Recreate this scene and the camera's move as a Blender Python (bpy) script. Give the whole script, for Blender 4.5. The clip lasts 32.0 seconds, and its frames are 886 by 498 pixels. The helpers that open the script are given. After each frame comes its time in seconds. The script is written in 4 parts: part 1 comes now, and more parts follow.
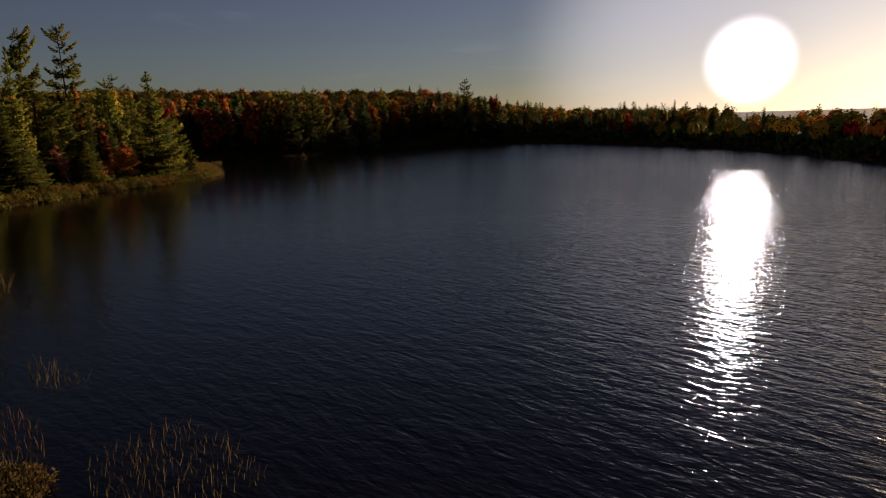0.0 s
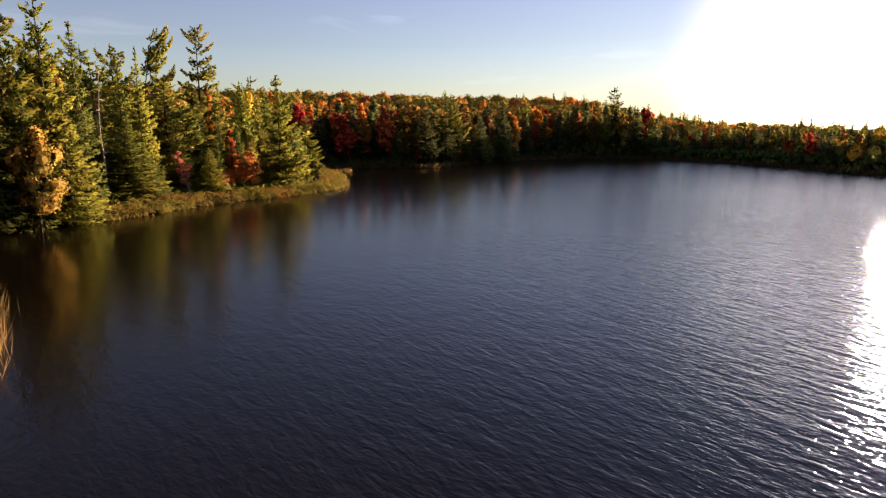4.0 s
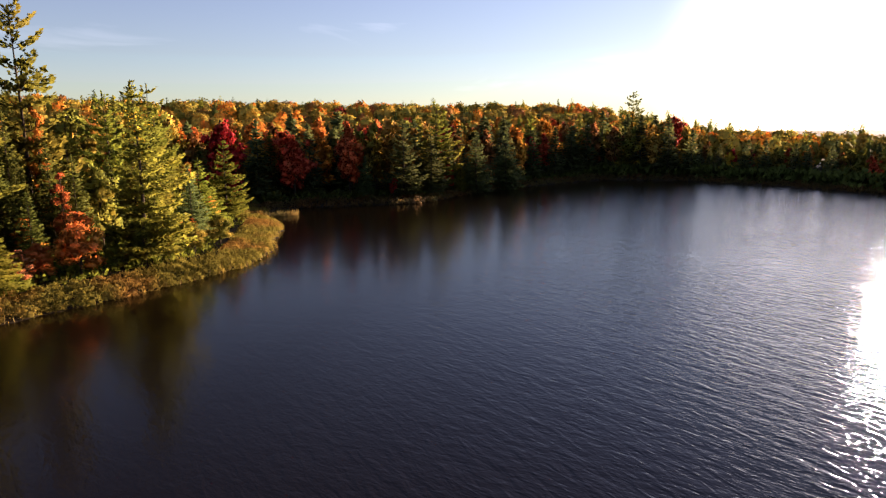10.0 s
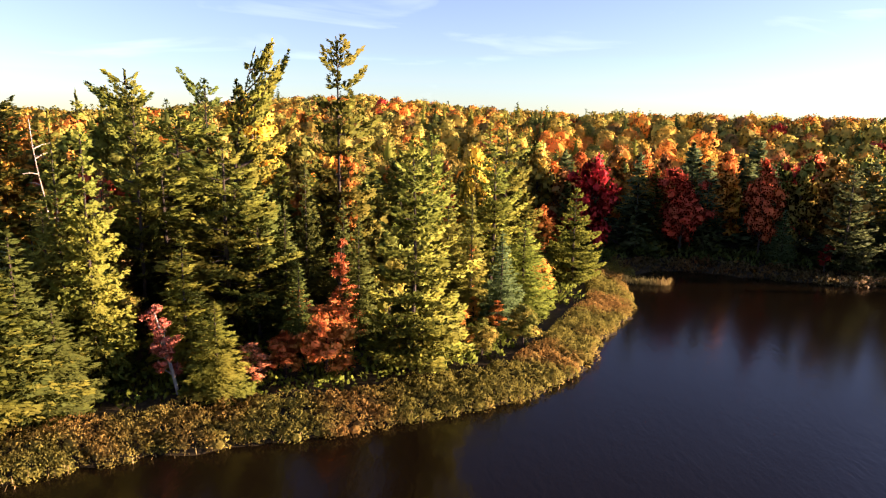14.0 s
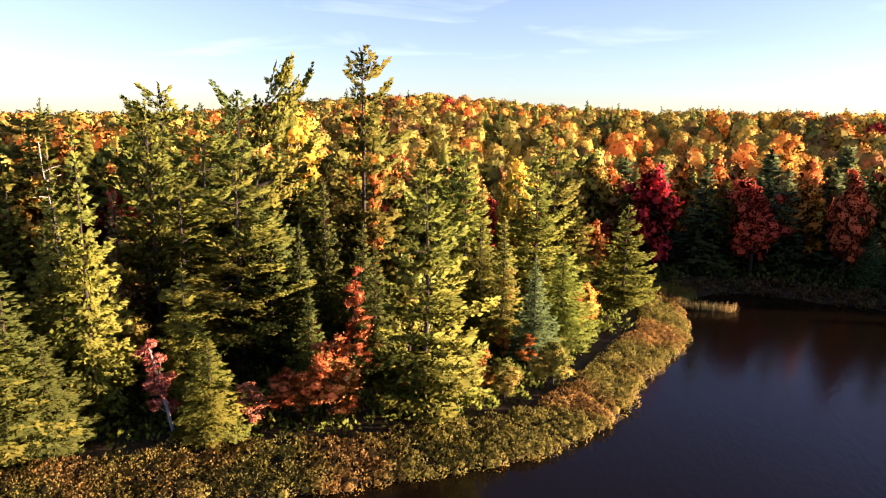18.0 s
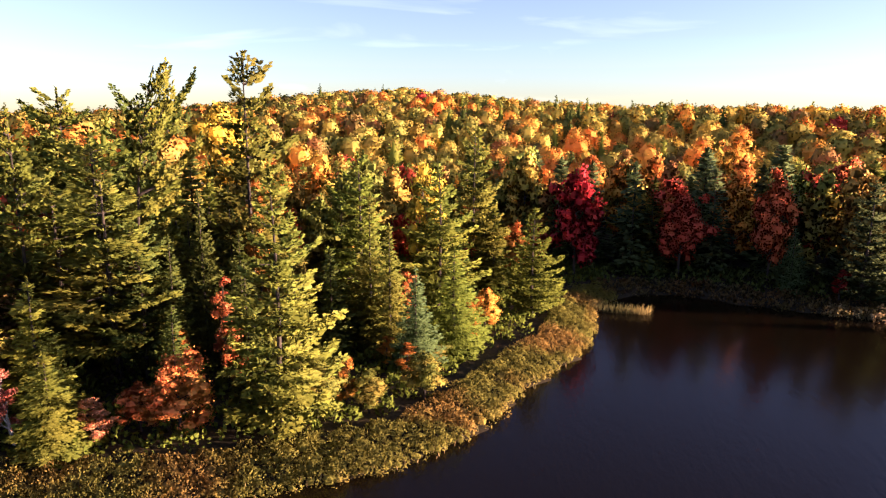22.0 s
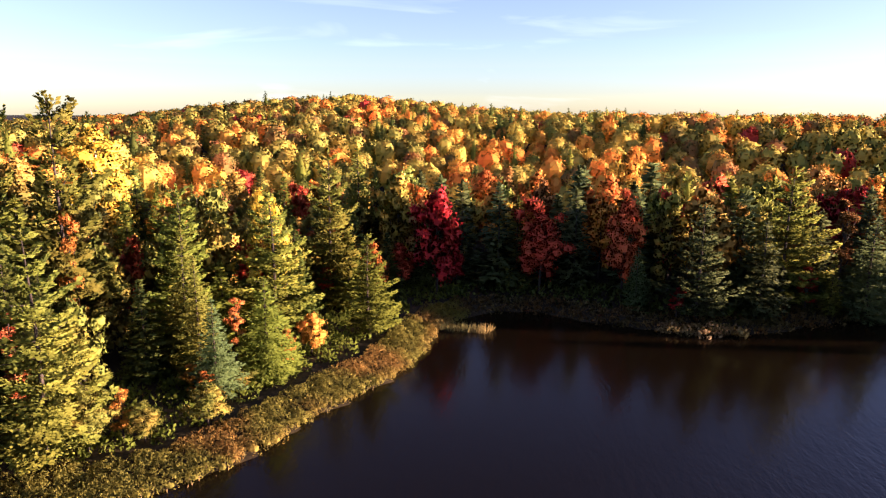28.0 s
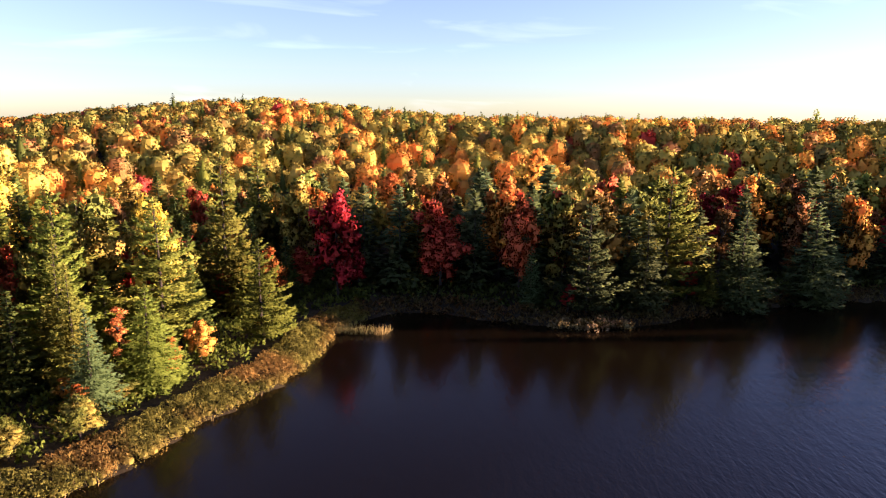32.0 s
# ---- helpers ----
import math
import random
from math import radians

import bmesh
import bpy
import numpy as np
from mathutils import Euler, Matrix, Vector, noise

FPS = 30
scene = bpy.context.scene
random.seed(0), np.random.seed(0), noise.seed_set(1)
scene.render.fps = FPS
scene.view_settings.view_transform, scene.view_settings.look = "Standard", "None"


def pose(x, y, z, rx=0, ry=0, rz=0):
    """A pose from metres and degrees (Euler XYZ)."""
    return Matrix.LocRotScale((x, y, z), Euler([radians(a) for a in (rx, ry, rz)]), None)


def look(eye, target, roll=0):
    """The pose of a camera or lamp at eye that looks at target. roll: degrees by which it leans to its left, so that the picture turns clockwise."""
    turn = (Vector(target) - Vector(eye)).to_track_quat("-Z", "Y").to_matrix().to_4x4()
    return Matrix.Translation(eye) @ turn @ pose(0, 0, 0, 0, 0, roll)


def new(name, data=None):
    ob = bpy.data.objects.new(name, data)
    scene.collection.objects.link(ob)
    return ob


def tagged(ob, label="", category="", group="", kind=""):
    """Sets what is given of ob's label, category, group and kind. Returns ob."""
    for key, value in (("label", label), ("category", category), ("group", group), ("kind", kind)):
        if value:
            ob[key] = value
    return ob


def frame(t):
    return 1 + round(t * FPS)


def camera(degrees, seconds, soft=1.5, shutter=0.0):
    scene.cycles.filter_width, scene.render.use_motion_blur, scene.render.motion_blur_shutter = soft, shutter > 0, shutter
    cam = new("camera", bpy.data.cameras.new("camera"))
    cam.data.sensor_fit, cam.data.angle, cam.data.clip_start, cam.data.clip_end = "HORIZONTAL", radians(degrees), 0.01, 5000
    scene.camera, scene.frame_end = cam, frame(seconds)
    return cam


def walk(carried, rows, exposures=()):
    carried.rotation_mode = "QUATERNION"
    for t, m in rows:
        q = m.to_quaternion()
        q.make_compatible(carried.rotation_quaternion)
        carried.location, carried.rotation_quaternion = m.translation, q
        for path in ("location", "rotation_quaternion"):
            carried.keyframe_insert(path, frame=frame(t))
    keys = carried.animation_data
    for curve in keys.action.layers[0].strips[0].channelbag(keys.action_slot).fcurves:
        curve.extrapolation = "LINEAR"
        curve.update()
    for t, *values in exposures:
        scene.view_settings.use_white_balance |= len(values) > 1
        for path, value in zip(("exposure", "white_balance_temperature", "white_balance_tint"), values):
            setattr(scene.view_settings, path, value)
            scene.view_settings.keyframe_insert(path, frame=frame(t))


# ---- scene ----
# Camera: one lens, one glide along the lake shore
cam = camera(69.0, 32.0, soft=1.25)
PATH = [
    (0, (-10.710, 16.447, 7.363), (-10.725, 18.408, 6.970), -1.72),
    (0.5, (-10.818, 17.702, 7.492), (-10.977, 19.658, 7.107), -0.84),
    (1, (-10.930, 18.999, 7.627), (-11.249, 20.937, 7.247), -0.02),
    (1.5, (-11.046, 20.341, 7.765), (-11.410, 22.270, 7.387), 0.09),
    (2, (-11.165, 21.725, 7.909), (-11.537, 23.654, 7.531), 0.07),
    (2.5, (-11.288, 23.154, 8.056), (-11.666, 25.080, 7.677), 0.23),
    (4.5, (-12.307, 30.327, 8.997), (-12.729, 32.246, 8.622), 0.19),
    (5, (-12.655, 32.689, 9.268), (-13.078, 34.607, 8.893), 0.16),
    (5.5, (-13.032, 35.268, 9.535), (-13.453, 37.187, 9.160), 0.21),
    (6, (-13.457, 38.032, 9.774), (-13.871, 39.953, 9.400), 0.21),
    (6.5, (-13.964, 40.976, 9.980), (-14.370, 42.899, 9.607), 0.17),
    (7, (-14.545, 44.069, 10.148), (-14.943, 45.993, 9.776), 0.05),
    (7.5, (-15.144, 47.243, 10.286), (-15.534, 49.169, 9.915), 0.00),
    (8, (-15.735, 50.460, 10.402), (-16.117, 52.388, 10.034), -0.13),
    (8.5, (-16.333, 53.706, 10.505), (-16.710, 55.636, 10.138), -0.22),
    (9, (-16.919, 56.936, 10.619), (-17.300, 58.866, 10.257), -0.34),
    (9.5, (-17.452, 60.108, 10.769), (-17.856, 62.034, 10.410), -0.48),
    (10, (-17.950, 63.247, 10.981), (-18.351, 65.174, 10.623), -0.57),
    (10.5, (-18.490, 66.399, 11.311), (-18.941, 68.315, 10.958), -0.40),
    (11, (-19.112, 69.550, 11.792), (-19.654, 71.443, 11.443), -0.15),
    (11.5, (-19.754, 72.622, 12.378), (-20.439, 74.469, 12.031), -0.03),
    (12, (-20.320, 75.520, 12.997), (-21.106, 77.326, 12.652), 0.10),
    (12.5, (-20.775, 78.177, 13.623), (-21.664, 79.935, 13.277), 0.32),
    (13, (-21.149, 80.570, 14.253), (-22.224, 82.219, 13.902), 0.56),
    (13.5, (-21.485, 82.672, 14.859), (-22.789, 84.146, 14.503), 0.89),
    (14, (-21.821, 84.443, 15.400), (-23.299, 85.741, 15.036), 1.12),
    (14.5, (-22.197, 85.848, 15.862), (-23.759, 87.040, 15.490), 1.27),
    (15, (-22.618, 86.882, 16.259), (-24.188, 88.062, 15.881), 1.16),
    (15.5, (-22.956, 87.672, 16.587), (-24.525, 88.853, 16.208), 0.99),
    (17.5, (-23.026, 89.057, 16.942), (-24.634, 90.182, 16.560), 0.92),
    (18, (-22.794, 89.522, 16.962), (-24.412, 90.635, 16.578), 0.81),
    (18.5, (-22.487, 90.040, 16.971), (-24.104, 91.152, 16.587), 0.75),
    (19, (-22.127, 90.650, 17.081), (-23.751, 91.751, 16.693), 0.75),
    (19.5, (-21.721, 91.362, 17.303), (-23.345, 92.461, 16.911), 0.73),
    (20, (-21.262, 92.193, 17.578), (-22.880, 93.300, 17.181), 0.63),
    (20.5, (-20.744, 93.156, 17.807), (-22.358, 94.266, 17.405), 0.67),
    (21, (-20.168, 94.226, 17.937), (-21.778, 95.342, 17.531), 0.61),
    (21.5, (-19.540, 95.355, 17.981), (-21.147, 96.474, 17.574), 0.54),
    (22, (-18.878, 96.490, 17.973), (-20.487, 97.606, 17.566), 0.52),
    (22.5, (-18.208, 97.597, 17.937), (-19.818, 98.712, 17.531), 0.52),
    (23, (-17.537, 98.677, 17.909), (-19.151, 99.787, 17.504), 0.43),
    (23.5, (-16.851, 99.736, 17.949), (-18.462, 100.849, 17.543), 0.43),
    (24, (-16.137, 100.760, 18.126), (-17.748, 101.873, 17.717), 0.37),
    (24.5, (-15.399, 101.720, 18.476), (-17.015, 102.824, 18.063), 0.23),
    (25, (-14.638, 102.587, 18.965), (-16.258, 103.684, 18.547), 0.28),
    (25.5, (-13.858, 103.359, 19.414), (-15.474, 104.461, 18.995), 0.21),
    (27.5, (-10.549, 105.805, 20.587), (-12.156, 106.922, 20.174), 0.38),
    (28, (-10.000, 106.398, 20.633), (-11.580, 107.553, 20.224), 0.31),
    (28.5, (-9.595, 106.979, 20.583), (-11.162, 108.155, 20.178), 0.28),
    (29, (-9.281, 107.511, 20.535), (-10.830, 108.710, 20.132), 0.35),
    (29.5, (-8.994, 107.969, 20.534), (-10.535, 109.179, 20.133), 0.38),
    (30, (-8.705, 108.320, 20.581), (-10.246, 109.530, 20.180), 0.43),
    (30.5, (-8.416, 108.526, 20.642), (-9.944, 109.754, 20.241), 0.46),
    (31, (-8.130, 108.579, 20.686), (-9.638, 109.831, 20.286), 0.49),
    (31.5, (-7.836, 108.509, 20.702), (-9.329, 109.779, 20.302), 0.48),
    (32, (-7.531, 108.342, 20.674), (-8.970, 109.672, 20.276), 0.38),
]
EXPOSURES = [
    (0.0, 0.15, 6100, 28), (0.5, 0.6, 6150, 28), (1.0, 1.2, 6200, 28), (1.5, 1.75, 6250, 28), (2.0, 2.0, 6300, 29), (5.0, 2.45, 6300, 29), (10.5, 2.7, 6250, 29),
    (12.0, 3.22, 6100, 29), (14.5, 3.22, 5650, 31), (18.0, 3.24, 5600, 34), (28.0, 3.2, 5480, 35), (32.0, 3.2, 5420, 35),
]
walk(cam, [(t, look(eye, target, roll)) for t, eye, target, roll in PATH], EXPOSURES)

# World and sun: a low, warm evening sun over the far end of the lake
SUN_AZ, SUN_EL = 40.0, 7.0
world = bpy.data.worlds.new("evening_sky")
scene.world = world
world.use_nodes = True
wt = world.node_tree
sky = wt.nodes.new("ShaderNodeTexSky")
sky.sky_type = "NISHITA"
sky.sun_disc = False
sky.sun_elevation, sky.sun_rotation = radians(SUN_EL), radians(SUN_AZ)
sky.altitude, sky.air_density, sky.dust_density, sky.ozone_density = 300, 1.0, 0.45, 2.0
pale = wt.nodes.new("ShaderNodeHueSaturation")
pale.inputs["Hue"].default_value, pale.inputs["Saturation"].default_value = 0.518, 0.86
pale.inputs["Value"].default_value = 0.72
wt.links.new(sky.outputs["Color"], pale.inputs["Color"])
coord = wt.nodes.new("ShaderNodeTexCoord")
# thin wisps of high cloud
drawn = wt.nodes.new("ShaderNodeMapping")
drawn.inputs["Scale"].default_value, drawn.inputs["Rotation"].default_value = (2.2, 2.2, 13.0), (0.12, 0.05, 0.3)
wt.links.new(coord.outputs["Generated"], drawn.inputs["Vector"])
wisp = wt.nodes.new("ShaderNodeTexNoise")
wisp.inputs["Scale"].default_value, wisp.inputs["Detail"].default_value, wisp.inputs["Distortion"].default_value = 1.7, 7.0, 0.7
wt.links.new(drawn.outputs["Vector"], wisp.inputs["Vector"])
faint = wt.nodes.new("ShaderNodeMapRange")
for key, value in (("From Min", 0.60), ("From Max", 0.85), ("To Max", 0.11)):
    faint.inputs[key].default_value = value
wt.links.new(wisp.outputs["Fac"], faint.inputs["Value"])
clouded = wt.nodes.new("ShaderNodeMix")
clouded.data_type = "RGBA"
clouded.inputs[7].default_value = (9.0, 9.2, 9.6, 1)
wt.links.new(faint.outputs["Result"], clouded.inputs[0])
wt.links.new(pale.outputs["Color"], clouded.inputs[6])
wt.links.new(clouded.outputs[2], wt.nodes["Background"].inputs["Color"])
wt.nodes["Background"].inputs["Strength"].default_value = 0.05

# the visible sun's disc and glare, added apart from the lamp for the water's glitter
toward = wt.nodes.new("ShaderNodeVectorMath")
toward.operation = "DOT_PRODUCT"
DISC_AZ, DISC_EL = 24.6, 3.8
toward.inputs[1].default_value = (math.sin(radians(DISC_AZ)) * math.cos(radians(DISC_EL)), math.cos(radians(DISC_AZ)) * math.cos(radians(DISC_EL)), math.sin(radians(DISC_EL)))
wt.links.new(coord.outputs["Generated"], toward.inputs[0])
glare = None
for inner, outer, power in ((0.2, 2.0, 260.0), (0.4, 3.8, 1.6), (0.0, 20.0, 0.28)):
    step = wt.nodes.new("ShaderNodeMapRange")
    step.interpolation_type = "SMOOTHERSTEP"
    for key, value in (("From Min", math.cos(radians(outer))), ("From Max", math.cos(radians(inner))), ("To Max", power)):
        step.inputs[key].default_value = value
    wt.links.new(toward.outputs["Value"], step.inputs["Value"])
    glow = wt.nodes.new("ShaderNodeBackground")
    glow.inputs["Color"].default_value = (1.0, 0.93, 0.82, 1)
    wt.links.new(step.outputs["Result"], glow.inputs["Strength"])
    both = wt.nodes.new("ShaderNodeAddShader")
    wt.links.new((glare or wt.nodes["Background"]).outputs[0], both.inputs[0])
    wt.links.new(glow.outputs[0], both.inputs[1])
    glare = both
wt.links.new(glare.outputs[0], wt.nodes["World Output"].inputs["Surface"])

sun = new("sun", bpy.data.lights.new("sun", "SUN"))
sun.data.energy, sun.data.angle, sun.data.color = 3.5, radians(0.6), (1.0, 0.73, 0.42)
to_sun = Vector((math.sin(radians(SUN_AZ)) * math.cos(radians(SUN_EL)), math.cos(radians(SUN_AZ)) * math.cos(radians(SUN_EL)), math.sin(radians(SUN_EL))))
sun.matrix_world = look(to_sun * 100, (0, 0, 0))


# ---- materials ----
def material(name):
    m = bpy.data.materials.new(name)
    m.use_nodes = True
    return m, m.node_tree, m.node_tree.nodes["Principled BSDF"]


def node(tree, kind, **values):
    n = tree.nodes.new(kind)
    for key, value in values.items():
        n.inputs[key.replace("_", " ")].default_value = value
    return n


def mixed(tree, fac, a, b):
    n = tree.nodes.new("ShaderNodeMix")
    n.data_type = "RGBA"
    tree.links.new(fac, n.inputs[0])
    for slot, value in ((6, a), (7, b)):
        if isinstance(value, tuple):
            n.inputs[slot].default_value = (*value, 1)
        else:
            tree.links.new(value, n.inputs[slot])
    return n.outputs[2]


def ramp(tree, fac, low, high):
    n = node(tree, "ShaderNodeMapRange", From_Min=low, From_Max=high)
    tree.links.new(fac, n.inputs["Value"])
    return n.outputs["Result"]


def leaf_material(name, dark, light, other=None, glow=0.58, share=0.2):
    """Thin foliage: tone varies from leaf to leaf and from tree to tree, light shines through."""
    m, tree, bsdf = material(name)
    geo, info = tree.nodes.new("ShaderNodeNewGeometry"), tree.nodes.new("ShaderNodeObjectInfo")
    mix = tuple((a + b) / 2 for a, b in zip(dark, light))
    colour = mixed(tree, geo.outputs["Random Per Island"], tuple(a * 0.3 + b * 0.7 for a, b in zip(dark, mix)), tuple(a * 0.4 + b * 0.6 for a, b in zip(mix, light)))
    coord = tree.nodes.new("ShaderNodeTexCoord")
    patch = node(tree, "ShaderNodeTexNoise", Scale=0.16, Detail=3.0)
    tree.links.new(coord.outputs["Object"], patch.inputs["Vector"])
    if other:
        colour = mixed(tree, ramp(tree, patch.outputs["Fac"], 0.62 - share, 0.78 - share), colour, other)
    hue = node(tree, "ShaderNodeHueSaturation", Saturation=1.0)
    tree.links.new(colour, hue.inputs["Color"])
    shift = node(tree, "ShaderNodeMapRange", To_Min=0.485, To_Max=0.515)
    tree.links.new(info.outputs["Random"], shift.inputs["Value"])
    tree.links.new(shift.outputs["Result"], hue.inputs["Hue"])
    bright = node(tree, "ShaderNodeMapRange", To_Min=1.15, To_Max=1.7)
    tree.links.new(info.outputs["Random"], bright.inputs["Value"])
    tree.links.new(bright.outputs["Result"], hue.inputs["Value"])
    tree.links.new(hue.outputs["Color"], bsdf.inputs["Base Color"])
    bsdf.inputs["Roughness"].default_value, bsdf.inputs["Specular IOR Level"].default_value = 0.7, 0.08
    through_light = tree.nodes.new("ShaderNodeBsdfTranslucent")
    tree.links.new(hue.outputs["Color"], through_light.inputs["Color"])
    both = node(tree, "ShaderNodeMixShader", Fac=glow)
    tree.links.new(bsdf.outputs[0], both.inputs[1])
    tree.links.new(through_light.outputs[0], both.inputs[2])
    tree.links.new(both.outputs[0], tree.nodes["Material Output"].inputs["Surface"])
    return m


def rough_material(name, dark, light, scale, bump=0.5, stretch=(1, 1, 1), fine=6.0):
    """Bark, soil and dead wood: two scales of tone and a rough relief."""
    m, tree, bsdf = material(name)
    coord, place = tree.nodes.new("ShaderNodeTexCoord"), tree.nodes.new("ShaderNodeMapping")
    place.inputs["Scale"].default_value = stretch
    tree.links.new(coord.outputs["Object"], place.inputs["Vector"])
    coarse, small = node(tree, "ShaderNodeTexNoise", Scale=scale, Detail=4.0), node(tree, "ShaderNodeTexNoise", Scale=scale * fine, Detail=5.0)
    for n in (coarse, small):
        tree.links.new(place.outputs["Vector"], n.inputs["Vector"])
    first = mixed(tree, ramp(tree, coarse.outputs["Fac"], 0.35, 0.65), dark, light)
    tone = mixed(tree, ramp(tree, small.outputs["Fac"], 0.3, 0.7), tuple(c * 0.6 for c in dark), first)
    tree.links.new(tone, bsdf.inputs["Base Color"])
    relief = node(tree, "ShaderNodeBump", Strength=bump, Distance=0.05)
    tree.links.new(small.outputs["Fac"], relief.inputs["Height"])
    tree.links.new(relief.outputs["Normal"], bsdf.inputs["Normal"])
    bsdf.inputs["Roughness"].default_value, bsdf.inputs["Specular IOR Level"].default_value = 0.9, 0.1
    return m


LEAF = {
    "pine": leaf_material("pine_needles", (0.080, 0.092, 0.013), (0.180, 0.180, 0.024), (0.200, 0.176, 0.024)),
    "spruce": leaf_material("spruce_needles", (0.046, 0.063, 0.013), (0.118, 0.128, 0.022)),
    "lime": leaf_material("lime_needles", (0.14, 0.15, 0.018), (0.26, 0.25, 0.028)),
    # spruce needles for the far shore, its shade mixed into the colour
    "deep": leaf_material("shaded_spruce_needles", (0.044, 0.058, 0.022), (0.105, 0.114, 0.034)),
    "blue": leaf_material("blue_spruce_needles", (0.056, 0.078, 0.026), (0.108, 0.132, 0.042)),
    "fir": leaf_material("young_fir_needles", (0.080, 0.095, 0.012), (0.165, 0.170, 0.020)),
    "reed": leaf_material("dead_reeds", (0.13, 0.08, 0.028), (0.26, 0.165, 0.055), (0.12, 0.09, 0.03), 0.3),
    "brown": leaf_material("dying_needles", (0.14, 0.075, 0.03), (0.22, 0.13, 0.05)),
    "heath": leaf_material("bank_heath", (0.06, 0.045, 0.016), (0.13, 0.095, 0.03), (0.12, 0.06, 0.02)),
    "green": leaf_material("green_leaves", (0.132, 0.156, 0.029), (0.288, 0.276, 0.043), (0.408, 0.300, 0.048)),
    "gold": leaf_material("gold_leaves", (0.382, 0.244, 0.042), (0.615, 0.382, 0.069), (0.254, 0.212, 0.042)),
    "yellow": leaf_material("yellow_leaves", (0.55, 0.32, 0.022), (0.74, 0.47, 0.05), (0.48, 0.38, 0.06)),
    "orange": leaf_material("orange_leaves", (0.55, 0.17, 0.025), (0.74, 0.30, 0.05), (0.60, 0.33, 0.05)),
    "scarlet": leaf_material("scarlet_leaves", (0.64, 0.15, 0.04), (0.82, 0.29, 0.08), (0.80, 0.36, 0.08), 0.55),
    "red": leaf_material("red_leaves", (0.38, 0.036, 0.022), (0.58, 0.10, 0.045), (0.46, 0.14, 0.04), 0.5, 0.1),
    "pink": leaf_material("pink_leaves", (0.68, 0.19, 0.10), (0.82, 0.36, 0.20), None, 0.55),
    "rust": leaf_material("rust_leaves", (0.318, 0.127, 0.037), (0.488, 0.233, 0.064), (0.233, 0.180, 0.042)),
    "shrub": leaf_material("shrub_leaves", (0.105, 0.092, 0.016), (0.225, 0.175, 0.032), (0.250, 0.130, 0.032), 0.5, 0.13),
    "sedge": leaf_material("dry_sedge", (0.26, 0.17, 0.06), (0.45, 0.31, 0.12), (0.20, 0.17, 0.05), 0.3),
}
BARK = rough_material("conifer_bark", (0.038, 0.027, 0.020), (0.085, 0.062, 0.045), 2.5, 0.8, (1, 1, 0.25))
PALE_BARK = rough_material("pale_bark", (0.30, 0.26, 0.21), (0.55, 0.50, 0.43), 2.0, 0.5, (1, 1, 2.5))
DEAD_WOOD = rough_material("bleached_dead_wood", (0.36, 0.29, 0.22), (0.62, 0.53, 0.43), 2.0, 0.5, (1, 1, 0.3))
SOIL = rough_material("forest_floor", (0.030, 0.021, 0.010), (0.070, 0.048, 0.019), 0.25, 0.6, (1, 1, 1), 14.0)


